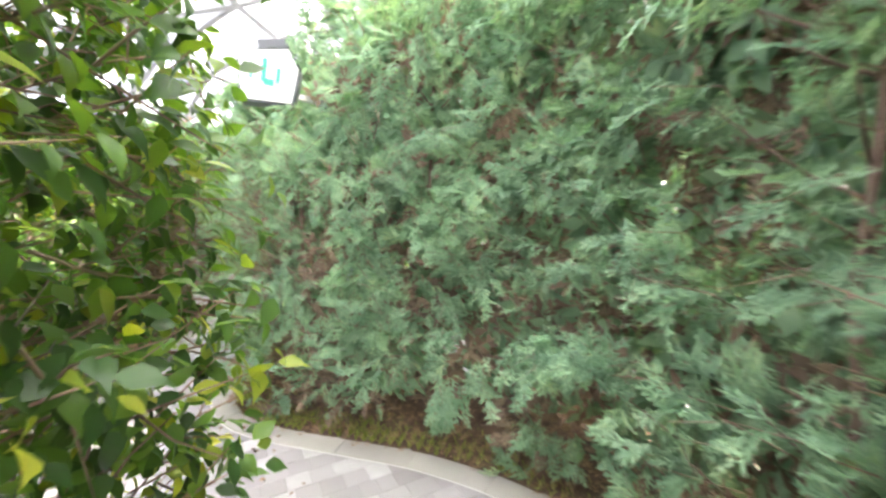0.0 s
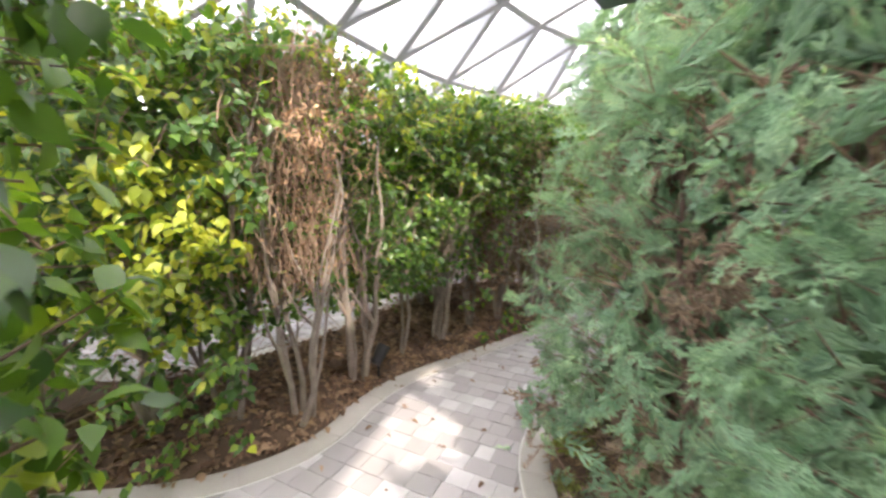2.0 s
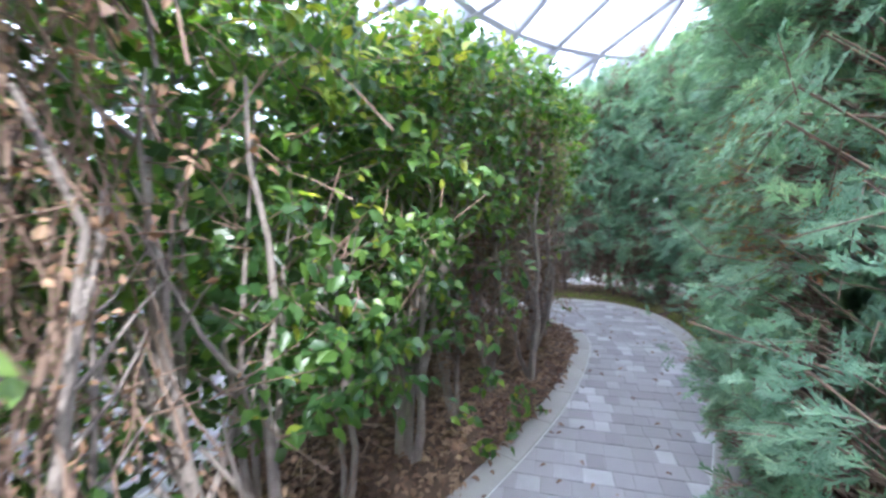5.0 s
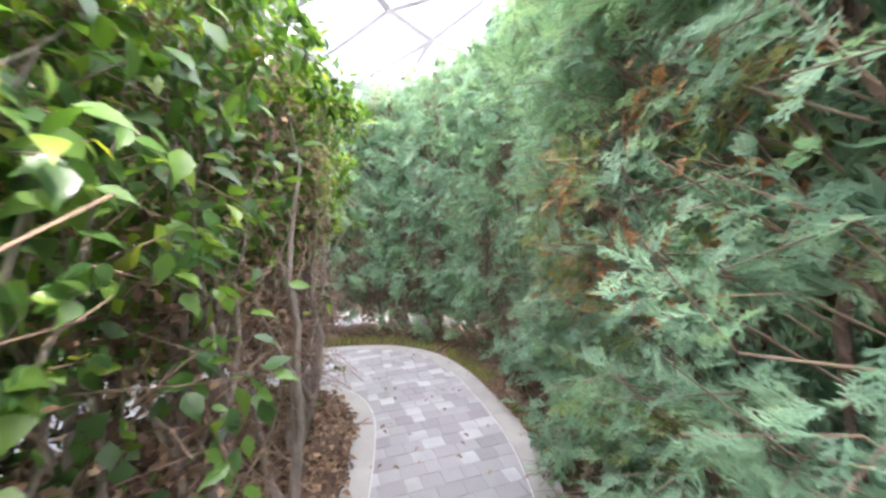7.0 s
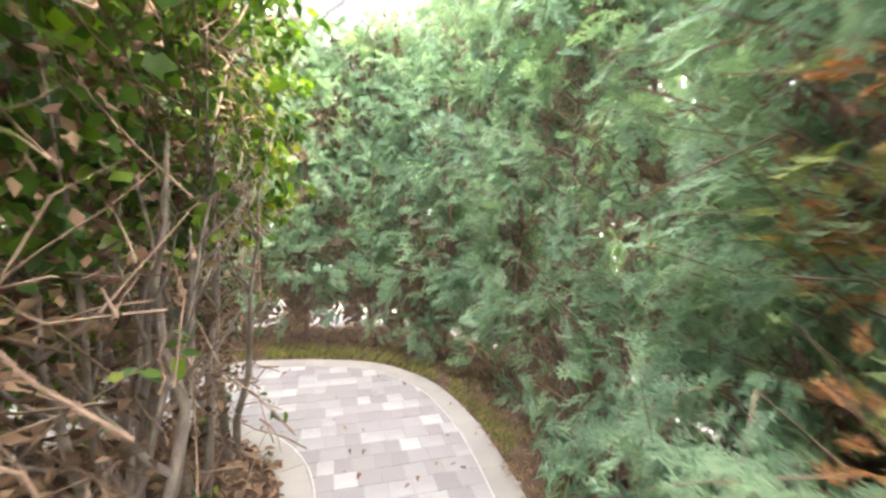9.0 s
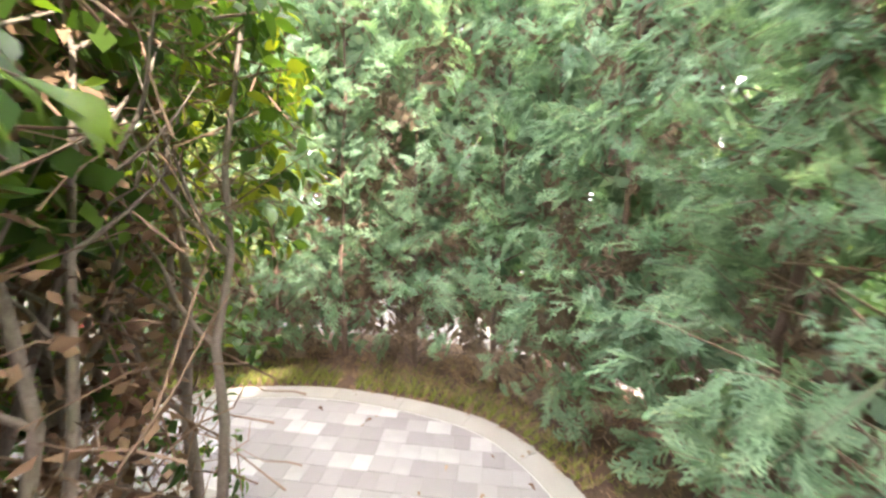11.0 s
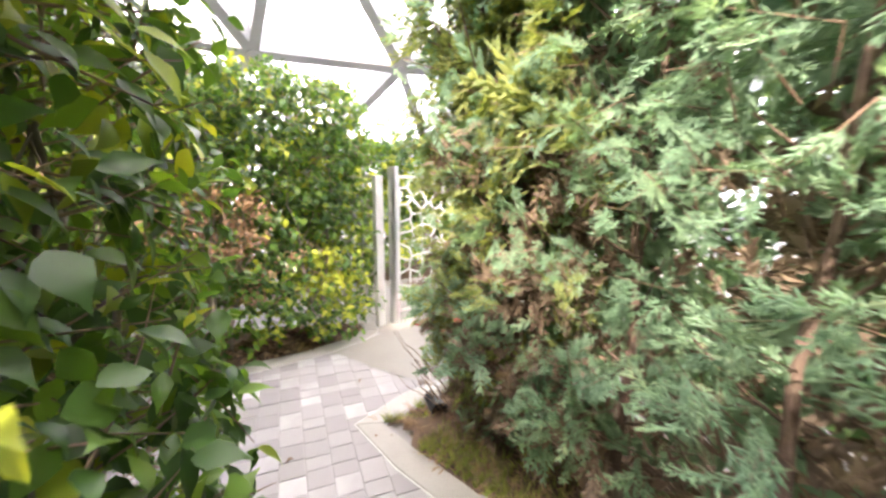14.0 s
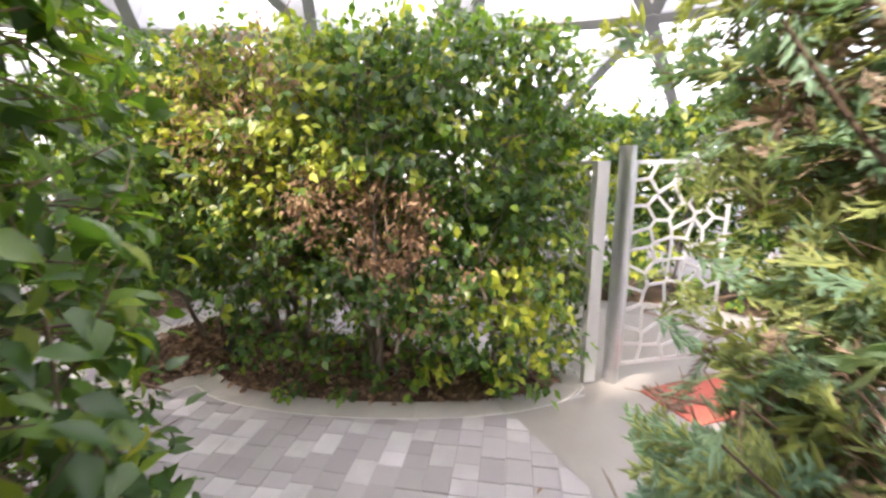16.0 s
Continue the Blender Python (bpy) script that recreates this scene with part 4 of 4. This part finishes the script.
rust_r = share(pos_r, DRY_R)
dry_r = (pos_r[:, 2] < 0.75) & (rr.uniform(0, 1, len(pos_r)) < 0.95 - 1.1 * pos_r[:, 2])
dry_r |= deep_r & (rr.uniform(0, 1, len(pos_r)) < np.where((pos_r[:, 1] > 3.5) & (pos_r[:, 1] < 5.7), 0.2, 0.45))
dry_r |= share(pos_r, BROWN_R)
gold_r = share(pos_r, GOLD_R)
for s, q in enumerate(st_r):
    h = height_r(q)
    thing = tagged(new("conifer_tree"), "dense blue-green conifer with feathery sprays and brown bare foot", "conifer", "conifer hedge")
    thing.location = (q[0], q[1], 0.02)
    base = np.array((q[0], q[1], 0.02))
    wood, fine, crown = Soup(), Soup(), Soup()
    n = 8
    t = np.linspace(0, 1, n)
    tube(wood, np.column_stack([rr.normal(0, 0.02, n), rr.normal(0, 0.02, n), t * (h - 0.25)]), 0.028 * (1 - 0.8 * t), 7)
    for _ in range(26):
        a = rr.uniform(0, 2 * np.pi)
        z = rr.uniform(0.08, h * 0.85)
        ln = rr.uniform(0.25, 0.5)
        u = np.linspace(0, 1, 4)
        tube(wood, np.column_stack([np.cos(a) * ln * u, np.sin(a) * ln * u, z + ln * (0.75 * u ** 1.3)]), 0.009 * (1 - 0.75 * u), 4)
    for _ in range(130 if q[1] > 6.0 else 60):
        a, rad, z = rr.uniform(0, 2 * np.pi), rr.uniform(0.05, 0.36), rr.uniform(0.02, 0.6 if q[1] > 6.0 else 0.45)
        u = np.linspace(0, 1, 4)
        ln = rr.uniform(0.2, 0.5)
        way = np.array((np.cos(a) * 0.5, np.sin(a) * 0.5, rr.uniform(0.3, 1.0)))
        tube(fine, np.array((np.cos(a) * rad, np.sin(a) * rad, z)) + way * ln * u[:, None] + rr.normal(0, 0.012, (4, 3)), 0.004 * (1 - 0.7 * u), 3)
    mine = np.nonzero(own_r == s)[0]
    if len(mine):
        p, d, o = pos_r[mine] - base, dir_r[mine], out_r[mine]
        for p1, d1, o1 in zip(p[~deep_r[mine]], d[~deep_r[mine]], o[~deep_r[mine]]):
            start = p1 - o1 * 0.3 - np.array((0, 0, 0.12))
            tube(fine, np.array([start, p1 - d1 * 0.12, p1 + d1 * 0.10]), (0.004, 0.003, 0.0012), 3)
        reach = np.sqrt(((p + base)[:, None, :] - LINE_3D[None]) ** 2 @ np.ones(3)).min(1)
        close = (reach < 1.1) & ~deep_r[mine]
        nigh = (reach < 1.6) & deep_r[mine]
        count = np.where(deep_r[mine], np.where(reach < 1.6, 9, np.where(reach < 2.2, 7, 5)), np.where(reach < 0.6, 12, np.where(reach < 0.8, 10, np.where(close, 8, np.where(reach < 2.0, 7, 5)))))
        idx = np.repeat(np.arange(len(mine)), count)
        inner = deep_r[mine][idx]
        f = np.where(inner, rr.uniform(-0.30, 0.05, len(idx)), rr.uniform(-0.16, -0.02, len(idx)))
        sp = p[idx] + d[idx] * f[:, None] + rr.normal(0, 0.035, (len(idx), 3))
        # the fronds of one tuft fan out from it; inside, the shoots run along the row
        ahead = unit(d[idx] + unit(rr.normal(0, 1, (len(idx), 3))) * 0.62 + np.array((0, 0, -0.12)))
        spin = unit(rr.normal(0, 1, (len(idx), 3)))
        along = unit(spin - o[idx] * ((spin * o[idx]).sum(1) * 0.8)[:, None])
        ahead = np.where(inner[:, None], along, ahead)
        norm = unit(np.where(inner[:, None], o[idx] * 1.2, np.array((0, 0, 0.8)) + o[idx] * 0.8) + rr.normal(0, 0.4, (len(idx), 3)))
        size = np.where(inner, rr.uniform(0.085, 0.185, len(idx)), np.where(reach[idx] < 0.6, rr.uniform(0.05, 0.095, len(idx)), np.where(reach[idx] < 0.8, rr.uniform(0.065, 0.13, len(idx)), np.where(close[idx], rr.uniform(0.085, 0.165, len(idx)), rr.uniform(0.12, 0.22, len(idx))))))
        size = size * np.where(rust_r[mine] | dry_r[mine], 0.75, 1.0)[idx]
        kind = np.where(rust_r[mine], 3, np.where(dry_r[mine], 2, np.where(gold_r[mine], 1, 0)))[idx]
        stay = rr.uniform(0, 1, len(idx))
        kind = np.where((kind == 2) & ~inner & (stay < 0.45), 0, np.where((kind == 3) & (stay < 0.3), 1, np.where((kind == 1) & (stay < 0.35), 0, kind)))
        pick = rr.integers(0, 3, len(idx))
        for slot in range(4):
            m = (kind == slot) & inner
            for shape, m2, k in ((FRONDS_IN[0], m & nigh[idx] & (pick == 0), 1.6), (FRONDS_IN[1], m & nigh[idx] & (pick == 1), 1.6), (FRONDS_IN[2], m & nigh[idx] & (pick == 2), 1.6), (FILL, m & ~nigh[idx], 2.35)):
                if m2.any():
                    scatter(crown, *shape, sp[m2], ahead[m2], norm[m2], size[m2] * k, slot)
            for v in range(3):
                m = (kind == slot) & (pick == v) & ~inner
                for shape, m2 in ((FRONDS[v], m & (reach[idx] < 0.92)), (FRONDS_FAR[v], m & (reach[idx] >= 0.92))):
                    if m2.any():
                        scatter(crown, *shape, sp[m2], ahead[m2], norm[m2], size[m2], slot)
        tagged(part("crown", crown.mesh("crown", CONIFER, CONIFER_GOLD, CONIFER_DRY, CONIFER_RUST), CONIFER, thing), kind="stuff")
    part("trunk", wood, BARK_DARK, thing, "brown trunk and side branches")
    tagged(part("brushwood", fine, TWIG, thing), kind="stuff")

# ---------------------------------------------------------------- kerbs and pavers
kerb_run(BED_A, True, -1 if np.sum(BED_A[:, 0] * np.roll(BED_A[:, 1], -1) - np.roll(BED_A[:, 0], -1) * BED_A[:, 1]) < 0 else 1, pavement)
kerb_run(BED_D, True, -1 if np.sum(BED_D[:, 0] * np.roll(BED_D[:, 1], -1) - np.roll(BED_D[:, 0], -1) * BED_D[:, 1]) < 0 else 1, pavement)
kerb_run(BED_B, True, -1 if np.sum(BED_B[:, 0] * np.roll(BED_B[:, 1], -1) - np.roll(BED_B[:, 0], -1) * BED_B[:, 1]) < 0 else 1, pavement)
kerb_run(EDGE_R, False, -1, pavement)

ROW_DIR = np.array((0.88, 0.475))
ROW_UP = np.array((-0.475, 0.88))
pr = np.random.default_rng(4)
SIZES = (0.10, 0.13, 0.13, 0.16)
PAVER_MESH = {}


def paver_mesh(w):
    if w not in PAVER_MESH:
        x, y, z, e = w / 2 - 0.0015, 0.065 - 0.0015, 0.0, 0.003
        v = [(-x, -y, -0.02), (x, -y, -0.02), (x, y, -0.02), (-x, y, -0.02), (-x, -y, z - e * 0.6), (x, -y, z - e * 0.6), (x, y, z - e * 0.6), (-x, y, z - e * 0.6),
             (-x + e, -y + e, z), (x - e, -y + e, z), (x - e, y - e, z), (-x + e, y - e, z)]
        f = [(8, 9, 10), (8, 10, 11)]
        for k in range(4):
            m = (k + 1) % 4
            f += [(k, m, 4 + m), (k, 4 + m, 4 + k), (4 + k, 4 + m, 8 + m), (4 + k, 8 + m, 8 + k)]
        s = Soup()
        s.add(v, f)
        PAVER_MESH[w] = (s.mesh("paver", PAVER), np.array(v), np.array(f))
    return PAVER_MESH[w]


cells = []
for row in range(-80, 110):
    u = -9.0 + pr.uniform(0, 0.14)
    while u < 9.0:
        w = SIZES[pr.integers(0, 4)]
        cells.append((ROW_DIR * (u + w / 2) + ROW_UP * row * 0.13, w))
        u += w
pc = np.array([c for c, _ in cells])
ok = (pc[:, 0] > -8.3) & (pc[:, 0] < 1.2) & (pc[:, 1] > -2.4) & (pc[:, 1] < 8.3)
for poly in (BED_A, BED_D, BED_R, BED_B):
    idx = np.nonzero(ok)[0]
    ok[idx[edge_distance(poly, pc[idx]) > -0.09]] = False
SLAB_POLY = np.array([(-7.25, 5.65), (-6.93, 6.3), (-6.84, 6.64), (-7.1, 7.0), (-7.4, 7.6), (-9.4, 7.6), (-9.4, 4.6), (-8.3, 4.6), (-7.95, 5.8), (-7.7, 5.95)])
idx = np.nonzero(ok)[0]
ok[idx[inside(SLAB_POLY, pc[idx])]] = False
near = np.sqrt(((pc[:, None] - WALK_LINE[None, ::3]) ** 2).sum(-1)).min(1)
rest = Soup()
chosen = np.nonzero(ok)[0]
singles = set(chosen[np.argsort(np.abs(pc[chosen, 1] - 6.6) + 0.3 * np.abs(pc[chosen, 0] + 5.4))[:300]].tolist())
turn = np.array([[ROW_DIR[0], ROW_UP[0]], [ROW_DIR[1], ROW_UP[1]]])
heading = math.degrees(math.atan2(ROW_DIR[1], ROW_DIR[0]))
for k in chosen:
    me, v, f = paver_mesh(cells[k][1])
    dz = pr.uniform(-0.0015, 0.0015)
    if int(k) in singles:
        ob = new("paver", me)
        ob.parent = pavement
        ob.matrix_basis = pose(pc[k, 0], pc[k, 1], dz, pr.normal(0, 0.15), pr.normal(0, 0.15), heading)
    else:
        q = v.copy()
        q[:, :2] = v[:, :2] @ turn.T + pc[k]
        q[:, 2] += dz
        rest.add(q, f)
tagged(part("pavers", rest.mesh("pavers", PAVER), PAVER, pavement), kind="stuff")

bm = bmesh.new()
vs = [bm.verts.new((*q, 0.003)) for q in SLAB_POLY]
fc = bm.faces.new(vs)
bmesh.ops.triangulate(bm, faces=[fc])
part("slab", bm, SLAB, pavement, "smooth pale slab before the gate")


# ---------------------------------------------------------------- gate
gate = tagged(new("gate"), "white cut-metal gate with an irregular cell pattern between posts", "gate")
GA, GB, GL = Vector((-8.05, 6.06, 0)), Vector((-8.60, 6.54, 0)), Vector((-7.86, 5.91, 0))
bm = bmesh.new()
bmesh.ops.create_cone(bm, cap_ends=True, segments=24, radius1=0.05, radius2=0.05, depth=1.6, matrix=Matrix.Translation((-8.0, 6.02, 0.8)))
part("post", bm, BRUSHED, gate, "brushed steel round post")
bm = bmesh.new()
way = (GB - GA).normalized()
turn_g = Matrix.Rotation(math.atan2(way.y, way.x), 4, "Z")
box(bm, (0.085, 0.05, 1.5), Matrix.Translation((-7.885, 5.90, 0.76)) @ turn_g, 0.004)
part("post", bm, WHITE_METAL, gate, "flat white post")


def cell_panel(a, b, z0, z1, seed):
    """A metal sheet cut into irregular cells: bars along the borders between scattered centres."""
    a, b = Vector(a), Vector(b)
    w, h = (b - a).length, z1 - z0
    r = random.Random(seed)
    nx, nz = max(1, round(w / 0.14)), round(h / 0.14)
    cs = [((i + 0.5 + r.uniform(-0.38, 0.38)) * w / nx, (j + 0.5 + r.uniform(-0.38, 0.38)) * h / nz) for i in range(nx) for j in range(nz)]
    bm = bmesh.new()

    def put(p, q, t):
        u = (b - a).normalized()
        bar(bm, a + u * p[0] + Vector((0, 0, z0 + p[1])), a + u * q[0] + Vector((0, 0, z0 + q[1])), 0.008, t, Vector((-u.y, u.x, 0)).cross((u * (q[0] - p[0]) + Vector((0, 0, q[1] - p[1])))))

    for i, c in enumerate(cs):
        poly = [(0, 0), (w, 0), (w, h), (0, h)]
        tags = [-1] * 4
        for j, d in enumerate(cs):
            if i == j:
                continue
            mx, mz, nx_, nz_ = (c[0] + d[0]) / 2, (c[1] + d[1]) / 2, d[0] - c[0], d[1] - c[1]
            res, rt = [], []
            for k in range(len(poly)):
                p, q = poly[k], poly[(k + 1) % len(poly)]
                sp, sq = (p[0] - mx) * nx_ + (p[1] - mz) * nz_, (q[0] - mx) * nx_ + (q[1] - mz) * nz_
                if sp <= 0:
                    res.append(p), rt.append(tags[k])
                    if sq > 0:
                        t = sp / (sp - sq)
                        res.append((p[0] + (q[0] - p[0]) * t, p[1] + (q[1] - p[1]) * t)), rt.append(j)
                elif sq <= 0:
                    t = sp / (sp - sq)
                    res.append((p[0] + (q[0] - p[0]) * t, p[1] + (q[1] - p[1]) * t)), rt.append(tags[k])
            poly, tags = res, rt
            if not poly:
                break
        for k in range(len(poly)):
            if tags[k] > i:
                p, q = poly[k], poly[(k + 1) % len(poly)]
                if (p[0] - q[0]) ** 2 + (p[1] - q[1]) ** 2 > 4e-4:
                    put(p, q, 0.02)
    for p, q in (((0, 0), (w, 0)), ((0, h), (w, h)), ((0, 0), (0, h)), ((w, 0), (w, h))):
        put(p, q, 0.026)
    return bm


part("panel", cell_panel(GA, GB, 0.12, 1.5, 3), WHITE_METAL, gate)
part("panel", cell_panel(Vector((-7.90, 5.85, 0)), Vector((-8.20, 5.30, 0)), 0.12, 1.5, 8), WHITE_METAL, gate)
bm = bmesh.new()
vs = [bm.verts.new((*q, 0.012)) for q in ((-7.97, 6.22), (-8.5, 6.58), (-8.26, 6.93), (-7.78, 6.56))]
fc = bm.faces.new(vs)
ex = bmesh.ops.extrude_face_region(bm, geom=[fc])
bmesh.ops.translate(bm, vec=(0, 0, -0.008), verts=[e for e in ex["geom"] if isinstance(e, bmesh.types.BMVert)])
bmesh.ops.recalc_face_normals(bm, faces=bm.faces)
me = bpy.data.meshes.new("floor_mat")
bm.to_mesh(me)
bm.free()
me.materials.append(RED)
tagged(new("floor_mat", me), "worn red rubber mat lying on the slab", "floor mat")

# ---------------------------------------------------------------- exit sign
SIGN_AT = Matrix.Translation((-1.17, 2.70, 2.46)) @ Matrix.Rotation(radians(14), 4, "Z") @ Matrix.Rotation(radians(8), 4, "Y") @ Matrix.Diagonal((1.12, 1.12, 1.12, 1))
sign = tagged(new("exit_sign"), "white and green exit sign in a dark box on a post", "exit sign")
sign.matrix_basis = SIGN_AT
SHAPE = [(-0.17, 0.10), (0.10, 0.17), (0.17, 0.06), (0.15, -0.15), (-0.13, -0.17)]
for name, mat, grow, y0, y1 in (("body", SIGN_BODY, 1.08, 0.0, 0.12), ("face", SIGN_WHITE, 1.0, -0.012, -0.001)):
    bm = bmesh.new()
    v0 = [bm.verts.new((x * grow, y0, z * grow)) for x, z in SHAPE]
    fc = bm.faces.new(v0)
    ex = bmesh.ops.extrude_face_region(bm, geom=[fc])
    bmesh.ops.translate(bm, vec=(0, y1 - y0, 0), verts=[e for e in ex["geom"] if isinstance(e, bmesh.types.BMVert)])
    bmesh.ops.recalc_face_normals(bm, faces=bm.faces)
    part(name, bm, mat, sign)
bm = bmesh.new()
for x, z, w, h in ((-0.09, 0.0, 0.018, 0.09), (-0.02, 0.015, 0.026, 0.14), (0.012, -0.05, 0.06, 0.04), (0.06, -0.005, 0.022, 0.09)):
    box(bm, (w, 0.003, h), Matrix.Translation((x, -0.0145, z)))
part("pictogram", bm, SIGN_GREEN, sign, "green pictogram shapes")
bm = bmesh.new()
bmesh.ops.create_cone(bm, cap_ends=True, segments=16, radius1=0.03, radius2=0.03, depth=2.42, matrix=Matrix.Translation((-0.8, 3.3, 1.23)))
bar(bm, (-0.8, 3.3, 2.38), (-1.12, 2.86, 2.38), 0.04, 0.04)
bm.transform(SIGN_AT.inverted())
part("post", bm, STEEL, sign, "grey metal post with a bracket")
bm = bmesh.new()
bar(bm, (-0.07, 0.05, 0.155), (0.13, 0.05, 0.205), 0.14, 0.055, (0, 0, 1), 0.004)
part("cap", bm, SIGN_BODY, sign, "dark blue-grey top cap")

# ---------------------------------------------------------------- fallen leaves, needles and grass
lr = np.random.default_rng(31)


def litter(name, poly, per_m2, tv, tf, mat, size, label, category, lift=0.0, lo=-0.03, hi=9.0, near=2.4):
    a, b = poly.min(0), poly.max(0)
    q = lr.uniform(a, b, (int((b - a).prod() * per_m2), 2))
    d = edge_distance(poly, q)
    w = np.sqrt(((q[:, None] - WALK_LINE[None, ::4]) ** 2).sum(-1)).min(1)
    q, d = q[(d > lo) & (d < hi) & (w < near)], d[(d > lo) & (d < hi) & (w < near)]
    z = np.where(d > 0, 0.062 * (1 - np.exp(-np.maximum(d, 0) / 0.18)), 0.010) + lr.uniform(0.004, 0.024, len(q)) + lift
    n = len(q)
    s = Soup()
    ang = lr.uniform(0, 2 * np.pi, n)
    ahead = np.column_stack([np.cos(ang), np.sin(ang), lr.normal(0.1, 0.25, n)])
    scatter(s, tv, tf, np.column_stack([q, z]), ahead, np.column_stack([lr.normal(0, 0.35, (n, 2)), np.ones(n)]), lr.uniform(*size, n), 0, lr.uniform(0.8, 1.3, n))
    return tagged(new(name, s.mesh(name, mat, smooth=True)), label, category, kind="stuff")


CURL_V = LEAF_V * (1, 1, 2.6)
litter("fallen_leaves", BED_A, 900, CURL_V, LEAF_F, LITTER, (0.035, 0.075), "dry brown leaves lying on the hedge bed", "fallen leaves")
litter("fallen_leaves", BED_B, 900, CURL_V, LEAF_F, LITTER, (0.035, 0.075), "dry brown leaves lying under the rounded hedge", "fallen leaves", near=4.5)
litter("fallen_leaves", BED_D, 500, CURL_V, LEAF_F, LITTER, (0.035, 0.07), "dry brown leaves lying at the turn", "fallen leaves")
litter("fallen_needles", BED_R, 420, *STICK, NEEDLE, (0.05, 0.10), "orange-brown conifer needles lying on the soil", "fallen needles", hi=0.7)
# grass tufts in the strip between kerb and conifers
blade_v = np.array([(-0.035, 0, 0), (0.035, 0, 0), (0.02, 0.55, 0.04), (-0.02, 0.55, 0.04), (0, 1, 0.2)])
blade_f = np.array([(0, 1, 2), (0, 2, 3), (3, 2, 4)])
k = lr.integers(0, len(EDGE_R) - 1, 100000)
dens = np.interp(ARC_R[k], [0, 5.0, 6.2, 7.4, 8.2, 12, 13.5, 15, 16.2, 18], [0.05, 0.10, 0.3, 0.5, 0.15, 0.2, 0.55, 0.8, 1.0, 1.0])
q = EDGE_R[k] - NR[k] * np.abs(lr.normal(0.0, 1.0, (len(k), 1))) * np.interp(ARC_R[k], [0, 12, 14], [0.15, 0.15, 0.26])[:, None] - NR[k] * 0.01
patch = np.array([bumpy((x, y, 0), 3.0, 7) for x, y in q])
keep = (lr.uniform(0, 1, len(k)) < dens) & (patch > -0.25)
q = q[keep]
n = len(q)
s = Soup()
scatter(s, blade_v, blade_f, np.column_stack([q, np.full(n, 0.004)]), np.column_stack([lr.normal(0, 0.45, (n, 2)), np.ones(n)]), lr.normal(0, 1, (n, 3)), lr.uniform(0.03, 0.095, n))
tagged(new("grass", s.mesh("grass", GRASS)), "thin yellow-green grass between kerb and conifers", "grass", kind="stuff")


# ---------------------------------------------------------------- small fixtures
def spotlight(x, y, z, turn, tilt):
    """A small black garden spotlight: spike, bracket and hooded head."""
    thing = tagged(new("garden_spotlight"), "small black garden spotlight stuck in the soil", "spotlight", "garden spotlights")
    thing.matrix_basis = pose(x, y, z, 0, 0, turn)
    bm = bmesh.new()
    bmesh.ops.create_cone(bm, cap_ends=True, segments=10, radius1=0.008, radius2=0.012, depth=0.12, matrix=Matrix.Translation((0, 0, 0.03)))
    part("spike", bm, BLACK, thing)
    bm = bmesh.new()
    m = Matrix.Translation((0, 0, 0.14)) @ Matrix.Rotation(radians(tilt), 4, "X")
    bmesh.ops.create_cone(bm, cap_ends=True, segments=20, radius1=0.042, radius2=0.05, depth=0.11, matrix=m)
    bmesh.ops.create_cone(bm, cap_ends=False, segments=20, radius1=0.05, radius2=0.056, depth=0.05, matrix=m @ Matrix.Translation((0, 0, 0.08)))
    part("head", bm, BLACK, thing)


spotlight(-6.5, 3.75, 0.02, 40, 50)
spotlight(-3.05, 2.55, 0.06, 200, 40)
spotlight(-6.5, 6.62, -0.06, 120, 95)

# single leaves blown onto the pavers
k = lr.integers(0, len(WALK_LINE), 260)
q = WALK_LINE[k] + lr.normal(0, 0.75, (len(k), 2))
free = np.ones(len(q), bool)
for poly in (BED_A, BED_D, BED_B):
    free &= edge_distance(poly, q) < -0.02
free &= edge_distance(BED_R, q) < -0.02
q = q[free]
n = len(q)
s = Soup()
ang = lr.uniform(0, 2 * np.pi, n)
scatter(s, CURL_V, LEAF_F, np.column_stack([q, np.full(n, 0.012)]), np.column_stack([np.cos(ang), np.sin(ang), np.zeros(n)]), np.column_stack([lr.normal(0, 0.15, (n, 2)), np.ones(n)]), lr.uniform(0.025, 0.055, n))
tagged(new("blown_leaves", s.mesh("blown_leaves", LITTER, smooth=True)), "a few dry leaves lying loose on the pavers", "fallen leaves", kind="stuff")
